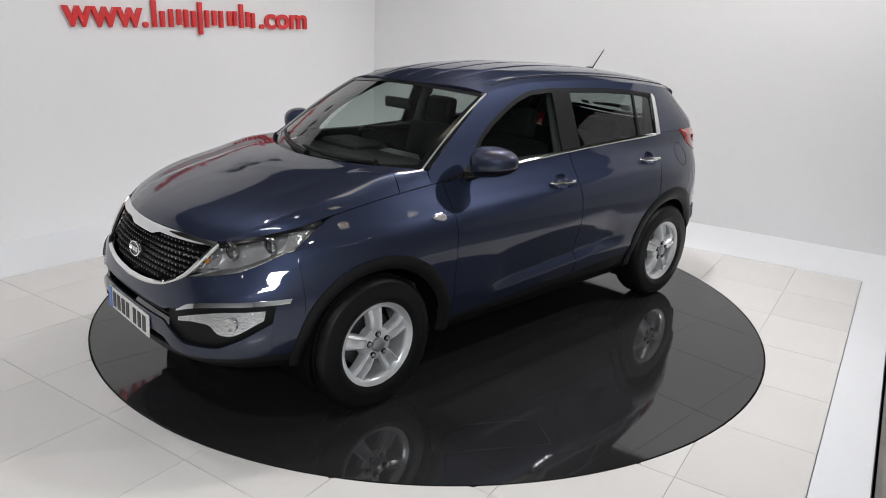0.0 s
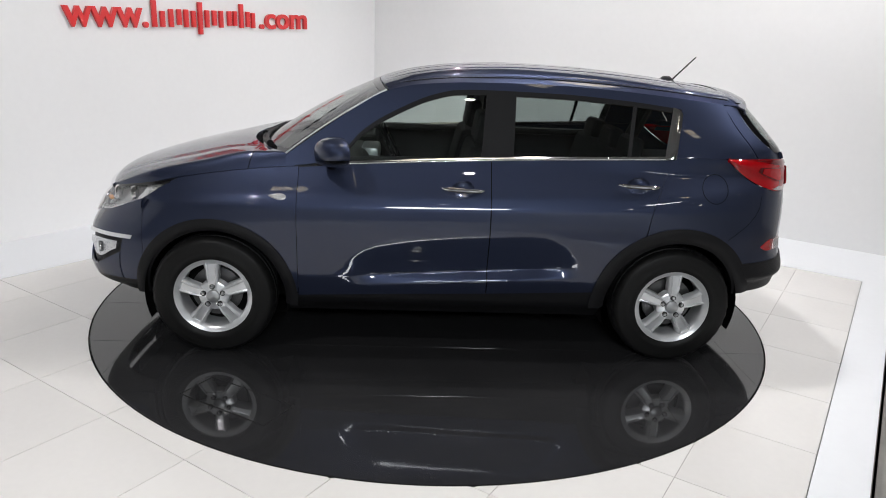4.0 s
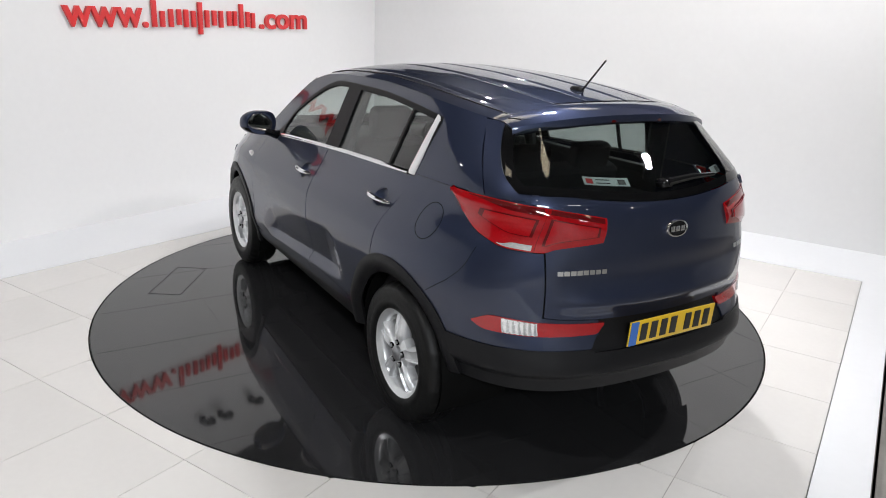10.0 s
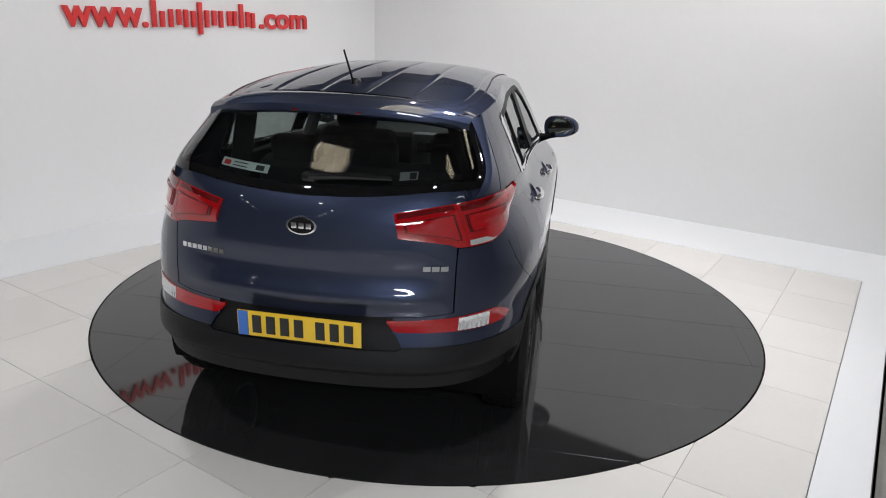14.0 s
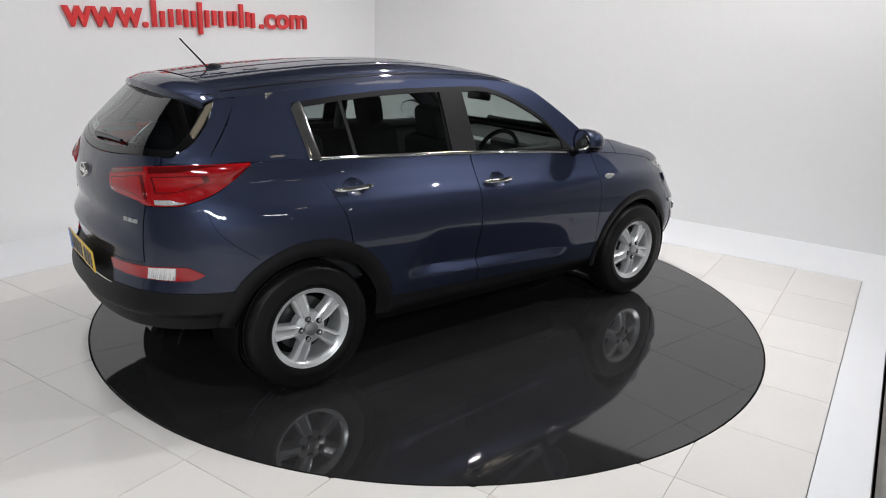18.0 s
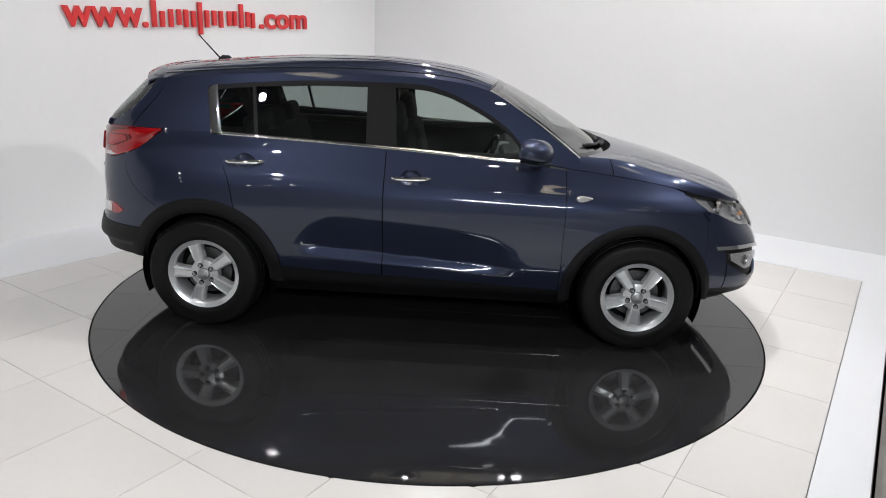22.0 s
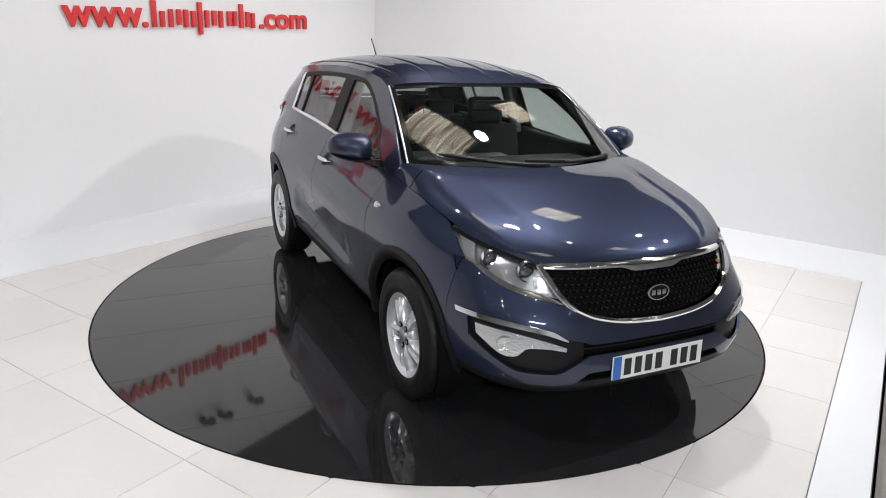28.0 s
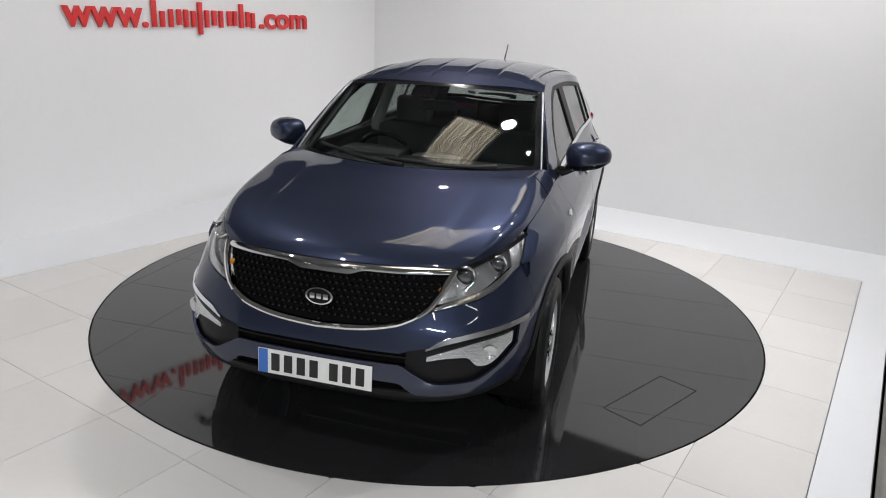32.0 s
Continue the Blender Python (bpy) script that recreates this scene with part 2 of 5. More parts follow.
def curve(*knots):
    """A smooth function through (x, y) knots that does not overshoot."""
    xs = np.array([k[0] for k in knots], float)
    ys = np.array([k[1] for k in knots], float)
    if xs[0] > xs[-1]:
        xs, ys = xs[::-1], ys[::-1]
    h = np.diff(xs)
    d = np.diff(ys) / h
    m = np.zeros(len(xs))
    m[0], m[-1] = d[0], d[-1]
    for i in range(1, len(xs) - 1):
        if d[i - 1] * d[i] > 0:
            w1, w2 = 2 * h[i] + h[i - 1], h[i] + 2 * h[i - 1]
            m[i] = (w1 + w2) / (w1 / d[i - 1] + w2 / d[i])

    xs, ys, h, m = xs.tolist(), ys.tolist(), h.tolist(), m.tolist()
    last = len(xs) - 2

    def f(x):
        x = min(max(x, xs[0]), xs[-1])
        i = 0
        while i < last and x > xs[i + 1]:
            i += 1
        t = (x - xs[i]) / h[i]
        a, b = 2 * t**3 - 3 * t**2 + 1, -2 * t**3 + 3 * t**2
        return (a * ys[i] + b * ys[i + 1] + h[i] * ((t**3 - 2 * t**2 + t) * m[i] + (t**3 - t**2) * m[i + 1]))
    return f


def path(points):
    """A smooth space curve through points, for 0 to 1."""
    P = [Vector(p) for p in points]
    s = [0.0]
    for a, b in zip(P, P[1:]):
        s.append(s[-1] + (b - a).length)
    fs = [curve(*[(si / s[-1], p[k]) for si, p in zip(s, P)]) for k in range(3)]
    return lambda t: Vector((fs[0](t), fs[1](t), fs[2](t)))


def skin(name, f, nu, nv, mat, parent, label="", mirror=False, thick=0.012, flip=False, holes=()):
    """A sheet f(u, v), with a turned-in edge of the given depth. mirror: the same on the car's other side."""
    P = [[Vector(f(i / nu, j / nv)) for j in range(nv + 1)] for i in range(nu + 1)]
    made = []
    N = [[None] * (nv + 1) for _ in range(nu + 1)]
    for i in range(nu + 1):
        for j in range(nv + 1):
            du = P[min(i + 1, nu)][j] - P[max(i - 1, 0)][j]
            dv = P[i][min(j + 1, nv)] - P[i][max(j - 1, 0)]
            n = du.cross(dv)
            if n.length < 1e-9:
                n = Vector((0, 0, 0))
            N[i][j] = n.normalized() * (-1 if flip else 1)
    w = nv + 1
    for side in ((1, -1) if mirror else (1,)):
        verts = [p for row in P for p in row]
        faces = []
        for i in range(nu):
            for j in range(nv):
                c = (P[i][j] + P[i + 1][j + 1]) / 2
                if any(((c.x - hx) / rx) ** 2 + ((c.z - hz) / rz) ** 2 < 1 for hx, hz, rx, rz in holes):
                    continue
                faces.append((i * w + j, (i + 1) * w + j, (i + 1) * w + j + 1, i * w + j + 1))
        if thick:
            rim = [(i, 0) for i in range(nu)] + [(nu, j) for j in range(nv)] + [(i, nv) for i in range(nu, 0, -1)] + [(0, j) for j in range(nv, 0, -1)]
            base = len(verts)
            for i, j in rim:
                verts.append(P[i][j] - N[i][j] * thick)
            for k in range(len(rim)):
                k2 = (k + 1) % len(rim)
                a, b = rim[k], rim[k2]
                faces.append((b[0] * w + b[1], a[0] * w + a[1], base + k, base + k2))
        turned = flip
        if side < 0:
            verts = [Vector((v.x, -v.y, v.z)) for v in verts]
            turned = not flip
        if turned:
            faces = [fc[::-1] for fc in faces]
        made.append(mesh_ob(name, verts, faces, mat, parent, True, label))
    return made


# ---- the bay ----
def slab(name, a0, a1, b0, b1, z0, z1, mat, label="", category=""):
    bm = box_bm(a1 - a0, b1 - b0, z1 - z0, ((a0 + a1) / 2, (b0 + b1) / 2, (z0 + z1) / 2))
    ob = part(name, bm, mat, None, "", False)
    ob.matrix_world = pose(0, 0, 0, 0, 0, ROOM)
    return tagged(ob, label, category, "", "structure")


IN, WA, WB = 2.53, 3.385, 3.515     # half width of the tiled square, and the walls behind its white border
R_TABLE = 2.226


def border(name, corners, label):
    """A flat white board on the floor between corners of the plan."""
    bm = bmesh.new()
    top = [bm.verts.new((a, b, 0.003)) for a, b in corners]
    low = [bm.verts.new((a, b, -0.05)) for a, b in corners]
    bm.faces.new(top)
    for k in range(len(top)):
        j = (k + 1) % len(top)
        bm.faces.new((top[k], low[k], low[j], top[j]))
    bmesh.ops.recalc_face_normals(bm, faces=bm.faces)
    ob = part(name, bm, M_PLINTH, None, "", False)
    ob.matrix_world = pose(0, 0, 0, 0, 0, ROOM)
    return tagged(ob, label, "floor border", "", "structure")


ground = slab("ground", -9, 9, -12, 9, -0.30, -0.05, M_HFLOOR, "plain beige hall floor round the display bay", "floor")
wall_west = slab("wall_west", -WA - 0.12, -WA, -9, WB + 0.12, -0.05, 3.2, M_WALL, "white painted display wall with red lettering", "wall")
wall_north = slab("wall_north", -WA, 8.9, WB, WB + 0.12, -0.05, 2.95, M_WALL, "plain white painted display wall", "wall")
# Unseen hall walls and roof, assumed so that the car has something to reflect.
slab("wall_south", -9, 9, -12.1, -12, -0.05, CEIL, M_HALL, "unseen grey hall wall, assumed behind the display bay", "wall")
slab("wall_east", 8.9, 9.0, -12, 9, -0.05, CEIL, M_HALL, "unseen grey hall wall, assumed beside the display bay", "wall")
slab("wall_far_west", -9.1, -9, -12, 9, -0.05, CEIL, M_HALL, "unseen grey hall wall, assumed beyond the display bay", "wall")
slab("wall_far_north", -9, 9, 9, 9.1, -0.05, CEIL, M_HALL, "unseen grey hall wall, assumed beyond the display bay", "wall")
slab("ceiling", -9.1, 9.1, -12.1, 9.1, CEIL, CEIL + 0.1, M_CEIL, "unseen dark hall roof, assumed for reflections", "ceiling")
# the border's inner edge runs a little out of square
border("border_west", ((-WA, -9), (-2.90, -9), (-2.545, -1.69), (-2.44, 0.0), (-2.44, WB), (-WA, WB)), "white gloss floor border along the wall")
border("border_north", ((-2.44, 2.525), (2.795, 2.525), (2.795, WB), (-2.44, WB)), "white gloss floor border along the wall")
border("border_east", ((2.580, 2.525), (2.606, -6), (2.850, -6), (2.795, 2.525)), "white gloss floor border at the bay's open side")
# Dark strip drawn for the shadow along the border's outer edge.
bm = bmesh.new()
for a, b in ((2.795, WB), (2.850, -6), (2.862, -6), (2.807, WB)):
    bm.verts.new((a, b, 0.006))
bm.faces.new(bm.verts[:])
bmesh.ops.solidify(bm, geom=bm.faces[:], thickness=0.05)
trim = part("trim", bm, M_EDGE_SHADE, None, "", False)
trim.matrix_world = pose(0, 0, 0, 0, 0, ROOM)
tagged(trim, "thin dark strip for the shadow at the white border's edge", "trim", "", "structure")

bm = bmesh.new()
for a, b in ((2.5765, 2.525), (2.6025, -6), (2.6062, -6), (2.5802, 2.525)):
    bm.verts.new((a, b, 0.0036))
bm.faces.new(bm.verts[:])
bmesh.ops.solidify(bm, geom=bm.faces[:], thickness=0.01)
seam = part("trim", bm, M_SEAM, None, "", False)
seam.matrix_world = pose(0, 0, 0, 0, 0, ROOM)
tagged(seam, "thin grey joint between tiles and white border", "trim", "", "structure")


def build_floor():
    """The tiled floor: a grout bed with a round pit for the platform, and each tile on it."""
    bed = slab("floor", -2.75, IN + 0.15, -6, IN + 0.02, -0.05, -0.004, M_GROUT, "cream porcelain tile floor with thin grey joints", "floor")
    step, gap = 0.597, 0.0035
    a_lines = [-2.70] + [x for x in (-0.302 + step * k for k in range(-8, 9)) if -IN + 0.05 < x < IN - 0.03] + [IN + 0.12]
    b_lines = [-5.99] + [x for x in (-2.338 + 0.5953 * k for k in range(-6, 8)) if -5.8 < x < IN - 0.15] + [IN + 0.01]
    R = R_TABLE + 0.008
    for a0, a1 in zip(a_lines, a_lines[1:]):
        for b0, b1 in zip(b_lines, b_lines[1:]):
            quad = [(a0 + gap / 2, b0 + gap / 2), (a1 - gap / 2, b0 + gap / 2), (a1 - gap / 2, b1 - gap / 2), (a0 + gap / 2, b1 - gap / 2)]
            c = Vector(((a0 + a1) / 2, (b0 + b1) / 2))
            far = max(Vector(q).length for q in quad)
            near = Vector((min(max(0, quad[0][0]), quad[1][0]), min(max(0, quad[0][1]), quad[2][1]))).length
            if far < R:
                continue
            # outline cut by the platform's circle
            out = []
            n = 24
            for q0, q1 in zip(quad, quad[1:] + quad[:1]):
                for k in range(n):
                    p = Vector(q0).lerp(Vector(q1), k / n)
                    out.append(p)
            if near < R:
                pts = []
                for p in out:
                    if p.length < R:
                        d = p.normalized() * R if p.length > 1e-6 else p
                        d = Vector((min(max(d.x, quad[0][0]), quad[1][0]), min(max(d.y, quad[0][1]), quad[2][1])))
                        if d.length < R - 1e-4:
                            continue
                        p = d
                    pts.append(p)
                arc = pts
            else:
                arc = [Vector(q) for q in quad]
            clean = []
            for p in arc:
                if not clean or (p - clean[-1]).length > 1e-3:
                    clean.append(p)
            if len(clean) > 2 and (clean[0] - clean[-1]).length < 1e-3:
                clean.pop()
            if len(clean) < 3:
                continue
            bm = bmesh.new()
            top = [bm.verts.new((p.x - c.x, p.y - c.y, 0.0)) for p in clean]
            low = [bm.verts.new((p.x - c.x, p.y - c.y, -0.008)) for p in clean]
            bm.faces.new(top)
            for k in range(len(clean)):
                j = (k + 1) % len(clean)
                bm.faces.new((top[j], top[k], low[k], low[j]))
            bmesh.ops.recalc_face_normals(bm, faces=bm.faces)
            bmesh.ops.triangulate(bm, faces=[f for f in bm.faces if len(f.verts) > 4])
            t = part("tile", bm, M_TILE, bed, "", False)
            t.location = (c.x, c.y, 0.0)
    return bed


# ---- the round platform ----
def build_table():
    table = empty("turntable", "round polished black vehicle turntable set flush in the tiles", "turntable")
    part("deck", lathe([(0.0001, -0.04), (R_TABLE, -0.04), (R_TABLE, -0.003), (R_TABLE - 0.003, 0.0), (0.0001, 0.0)], 160, "Z"), M_TABLE, table)
    part("rim", lathe([(R_TABLE + 0.001, -0.04), (R_TABLE + 0.0075, -0.04), (R_TABLE + 0.0075, -0.001), (R_TABLE + 0.001, 0.0005)], 160, "Z", True), M_DARK, table, "thin dark metal rim")
    # the joints of the deck's square panels
    for axis in (0, 1):
        for k in range(-4, 4):
            o = 0.29 + 0.593 * k if axis == 0 else 0.6 * k
            if abs(o) > R_TABLE - 0.1:
                continue
            h = math.sqrt(R_TABLE**2 - o * o) - 0.02
            size = (2 * h, 0.003, 0.0008) if axis == 0 else (0.003, 2 * h, 0.0008)
            at = (0, o, 0.0003) if axis == 0 else (o, 0, 0.0003)
            part("joint", box_bm(*size, at), M_JOINT, table, "", False)
    # a hatch in the deck
    for sx, sy, x, y in ((0.56, 0.005, 0, 0.11), (0.56, 0.005, 0, -0.11), (0.005, 0.225, 0.28, 0), (0.005, 0.225, -0.28, 0)):
        bm = box_bm(sx, sy, 0.0012, (x, y, 0.0006))
        bmesh.ops.transform(bm, matrix=pose(1.03, 1.545, 0, 0, 0, -31), verts=bm.verts)
        part("hatch_seam", bm, M_HATCH, table, "dark seam of a deck hatch", False)
    return table


# ---- the sign ----
def build_sign():
    sign = empty("wall_sign", "raised red letters of a web address on the white wall", "sign")
    sign.matrix_world = Matrix.Translation(room(-WA, 0, 0)) @ pose(0, 0, 0, 90, 0, 90 + ROOM)
    deep = 0.03

    def word(text, b0, b1, size):
        cu = bpy.data.curves.new("letters", "FONT")
        cu.body, cu.size, cu.extrude, cu.offset = text, size, deep / 2, 0.006
        ob = new("letters", cu)
        me = bpy.data.meshes.new_from_object(ob.evaluated_get(bpy.context.evaluated_depsgraph_get()))
        bpy.data.objects.remove(ob)
        xs = [v.co.x for v in me.vertices]
        k = (b1 - b0) / (max(xs) - min(xs))
        x0 = min(xs)
        for v in me.vertices:
            v.co.x = (v.co.x - x0) * k + b0
            v.co.y += 1.734 + 0.0145 * (v.co.x + 0.5)
            v.co.z += deep / 2 + 0.008
        me.materials.clear()
        me.materials.append(M_SIGN)
        o = new("letters", me)
        o.parent = sign
    word("www.", -0.612, 0.180, 0.35)
    word(".com", 1.525, 2.232, 0.31)
    # the middle word as plain upright bars of its size
    xh, asc, desc, w = 0.164, 0.236, -0.066, 0.047
    bars = ((0.225, 0, asc), (0.312, 0, xh - 0.02), (0.405, 0, xh), (0.495, 0.02, xh), (0.575, 0, xh), (0.660, 0, xh - 0.01), (0.738, desc, asc),
            (0.820, 0, xh), (0.910, 0.02, xh), (0.992, 0, xh), (1.098, 0.02, xh), (1.168, 0.02, xh), (1.255, 0, asc), (1.340, 0.01, xh), (1.412, 0, xh - 0.01))
    for b, z0, z1 in bars:
        base = 1.734 + 0.0145 * (b + 0.5)
        part("letter_bar", box_bm(w, z1 - z0, deep, (b + w / 2, base + (z0 + z1) / 2, deep / 2 + 0.008), 0.006), M_SIGN, sign)
    return sign


def build_lamps():
    # Two of these housings sit at fill lamps added for the north wall.
    spot = empty("ceiling_spot", "white round ceiling spotlight, two added as wall fill", "lamp", "ceiling spotlights")
    part("housing", lathe([(0.02, 0.0), (0.06, 0.0), (0.10, -0.16), (0.105, -0.16), (0.065, 0.005), (0.02, 0.005)], 24, "Z"), M_LAMPW, spot)
    part("stem", lathe([(0.012, 0.0), (0.012, 0.1)], 10, "Z"), M_LAMPW, spot)
    for n, (a, b, r, watt) in enumerate((*SPOTS, (*AIMED, 0.08, 0))):
        m = Matrix.Translation(room(a, b, CEIL - 0.02)) @ Matrix.Diagonal((r / 0.08, r / 0.08, 1, 1))
        if n == 0:
            spot.matrix_world = m
        else:
            c = copy_thing(spot, Matrix.Translation(room(a, b, CEIL - 0.02)))
            c.scale = (r / 0.08, r / 0.08, 1)
    # Fittings added at the hall fill lights, out of view.
    tube = empty("tube_light", "white tube fitting added at an unseen hall fill light", "lamp", "tube fittings")
    part("housing", box_bm(1.5, 0.12, 0.06, (0, 0, 0), 0.01), M_LAMPW, tube)
    part("hanger", box_bm(0.02, 0.02, 0.2, (0.5, 0, 0.13)), M_LAMPW, tube)
    part("hanger", box_bm(0.02, 0.02, 0.2, (-0.5, 0, 0.13)), M_LAMPW, tube)
    for n, (a, b, r, watt) in enumerate(TUBE_FILLS):
        m = Matrix.Translation(room(a, b, CEIL - 0.2)) @ pose(0, 0, 0, 0, 0, ROOM + r)
        if n == 0:
            tube.matrix_world = m
        else:
            copy_thing(tube, m)


def build_hall_lights():
    """Small lit downlights in the hall's roof, away from the bay."""
    unit = empty("downlight", "small round lit downlight in the dark roof", "lamp", "hall downlights")
    part("ring", lathe([(0.055, 0.0), (0.075, 0.0), (0.075, 0.03), (0.055, 0.03)], 20, "Z", True), M_LAMPW, unit)
    part("bulb", lathe([(0.0001, 0.005), (0.054, 0.005)], 20, "Z"), M_BULB, unit, "lit lamp face")
    spots = [(a, b) for b in (-7.2, -8.4, -9.6, -10.8) for a in (-6.0, -4.5, -1.5, 1.5, 4.5, 6.5)] + [(7.4, -4.5), (7.4, -1.8), (7.4, 0.5), (3.8, -4.85), (-5.5, -3.0), (-5.5, -5.6), (0.9, -6.1), (1.55, 0.55)]
    for n, (a, b) in enumerate(spots):
        m = Matrix.Translation(room(a, b, CEIL - 0.04))
        if n == 0:
            unit.matrix_world = m
        else:
            copy_thing(unit, m)


def build_rooflights():
    sheet = empty("rooflight", "streaky beige corrugated rooflight sheet", "rooflight", "rooflights")
    n = 60
    verts, faces = [], []
    for k in range(n + 1):
        x = -0.52 + 1.04 * k / n
        z = 0.018 * math.sin(2 * math.pi * x / 0.104)
        verts += [(x, -0.58, z), (x, 0.58, z)]
    for k in range(n):
        faces.append((2 * k, 2 * k + 1, 2 * k + 3, 2 * k + 2))
    mesh_ob("sheet", verts, faces, M_SKYL, sheet)
    for sx, sy, x, y in ((1.16, 0.06, 0, 0.61), (1.16, 0.06, 0, -0.61), (0.06, 1.16, 0.55, 0), (0.06, 1.16, -0.55, 0)):
        part("frame_bar", box_bm(sx, sy, 0.07, (x, y, 0)), M_LAMPW, sheet)
    for n, (a, b, wide, deep) in enumerate(ROOFLIGHTS):
        m = Matrix.Translation(room(a, b, CEIL - 0.04)) @ pose(0, 0, 0, 0, 0, ROOM)
        if n == 0:
            sheet.matrix_world = m
        else:
            copy_thing(sheet, m).scale = (wide, deep, 1)


def build_wall_fittings():
    """Small black fittings over the letters, known only from their reflection."""
    first = None
    for b, z in ((0.47, 2.50), (0.72, 2.54), (1.18, 2.56)):
        m = Matrix.Translation(room(-WA, b, z)) @ pose(0, 0, 0, 0, 0, ROOM)
        if first:
            copy_thing(first, m)
            continue
        first = empty("wall_spotlight", "small black fitting over the wall letters", "lamp", "wall spotlights")
        part("bracket", box_bm(0.06, 0.05, 0.08, (0.03, 0, 0), 0.005), M_BLACK, first)
        part("head", tube_bm([(0.06, 0, 0.02), (0.12, 0, 0.0), (0.20, 0, -0.05)], [0.03, 0.045, 0.05], 14), M_BLACK, first)
        first.matrix_world = m


def pivot_pose(t):
    return pose(0, 0, 0, 0, 0, heading(t))


def car_pose(t):
    return pose(0, 0, 0, 0, 0, heading(t)) @ pose(-PIVOT[0], -PIVOT[1], 0)


# ---- the car: plan outline at each height, and the patches on it ----
F_W = curve((0.18, 0.838), (0.30, 0.870), (0.38, 0.885), (0.44, 0.901), (0.50, 0.914), (0.585, 0.916), (0.66, 0.920), (0.78, 0.926), (0.88, 0.918), (0.95, 0.893), (1.02, 0.848), (1.10, 0.800), (1.20, 0.752), (1.35, 0.690), (1.50, 0.625), (1.60, 0.57))
F_AF = curve((0.20, 2.08), (0.35, 2.165), (0.45, 2.185), (0.55, 2.180), (0.65, 2.160), (0.76, 2.118), (0.86, 2.085), (0.95, 2.05), (1.1, 2.03), (1.6, 2.03))
F_NF = curve((0.20, 4.7), (0.50, 5.0), (0.65, 4.85), (0.86, 4.4), (1.0, 4.1), (1.6, 4.0))
F_BF = curve((0.20, 0.12), (0.65, 0.10), (0.76, 0.18), (0.86, 0.26), (0.97, 0.36), (1.1, 0.36), (1.6, 0.20))
F_AR = curve((0.30, 2.10), (0.42, 2.175), (0.52, 2.19), (0.62, 2.165), (0.72, 2.140), (0.85, 2.140), (1.0, 2.130), (1.10, 2.112), (1.20, 2.068), (1.35, 1.935), (1.50, 1.785), (1.6, 1.70))
F_NR = curve((0.30, 5.5), (0.75, 6.0), (1.1, 5.5), (1.20, 7.2), (1.27, 8.0), (1.4, 7.0), (1.6, 6.4))
F_BR = curve((0.30, 0.22), (0.70, 0.24), (1.0, 0.24), (1.2, 0.20), (1.6, 0.10))


def smooth01(x):
    x = min(max(x, 0), 1)
    return x * x * (3 - 2 * x)


def zeff(x, z):
    return z + (0.035 * x + 0.05 * min(0, x + 1.2)) * smooth01((z - 0.75) / 0.35)


def flare(x, z):
    """The swell of the body over the wheels, and of the broad rear pillar."""
    rear = 0.018 * math.exp(-((x + 1.36) / 0.36) ** 2) * math.exp(-((z - 0.80) / 0.20) ** 2)
    front = 0.010 * math.exp(-((x - 1.30) / 0.34) ** 2) * math.exp(-((z - 0.78) / 0.18) ** 2)
    front += 0.014 * math.exp(-((x - 1.30) / 0.42) ** 2) * math.exp(-((z - 0.93) / 0.09) ** 2)
    return rear + front + 0.022 * smooth01((-x - 0.6) / 0.6) * smooth01((z - 1.08) / 0.14)


@functools.lru_cache(maxsize=20000)
def level(front, z):
    return (F_AF(z), F_NF(z), F_BF(z)) if front else (F_AR(z), F_NR(z), F_BR(z))


def ang_pt(d, z, off=0.0):
    """A point of the plan outline at height z and angle d in degrees: 0 nose, 90 side, 180 tail."""
    r = radians(d)
    c, s = math.cos(r), math.sin(r)
    a, n, bow = level(c > 0, z)
    w = F_W(zeff(a * c, z))
    k = (abs(c) ** n + abs(s) ** n) ** (-1 / n)
    x0, y = (a + off) * k * c, (w + off) * k * s
    x = x0 - math.copysign(bow * y * y * min(1, abs(x0) / a) ** 3, c)
    return Vector((x, y + flare(x, z) * s * s, z))


def ang_x(x, z):
    """The angle of the outline's point at x."""
    lo, hi = (2.0, 90.0) if x > 0 else (90.0, 178.0)
    for _ in range(18):
        m = (lo + hi) / 2
        if ang_pt(m, z).x > x:
            lo = m
        else:
            hi = m
    return (lo + hi) / 2


def ang_y(y, z, front=True):
    """The angle of the outline's point at y, on the nose or the tail."""
    lo, hi = 0.0, 60.0
    for _ in range(18):
        m = (lo + hi) / 2
        if ang_pt(m if front else 180 - m, z).y < y:
            lo = m
        else:
            hi = m
    return (lo + hi) / 2 if front else 180 - (lo + hi) / 2


def half(x, z):
    """Half width of the body at x and height z."""
    return ang_pt(ang_x(x, z), z).y


SCOOP = curve((-0.80, 0.560), (-0.75, 0.605), (-0.65, 0.705), (-0.51, 0.772), (-0.22, 0.752), (0.43, 0.670), (0.55, 0.600), (0.66, 0.500), (0.70, 0.46))
LEDGE = curve((-0.80, 0.575), (-0.22, 0.540), (0.65, 0.490), (0.80, 0.485))


def dent(x, z):
    """Depth of the scoop pressed into the doors over the ledge at their foot."""
    top, foot = SCOOP(x), LEDGE(x)
    if top <= foot:
        return 0.0
    soft = 0.018 * smooth01((top - foot) / 0.06)
    d = top - max(z, foot)
    deep = 0.09 * (d + math.sqrt(d * d + soft * soft))
    ends = smooth01((x + 0.80) / 0.18) * smooth01((0.70 - x) / 0.30)
    return deep * ends * max(0.0, 1 - max(0.0, foot - z) / 0.052)


def side_pt(x, z, off=0.0):
    """A point of the body side; off: metres out from the skin."""
    return Vector((x, half(x, z) - dent(x, z) + off, z))


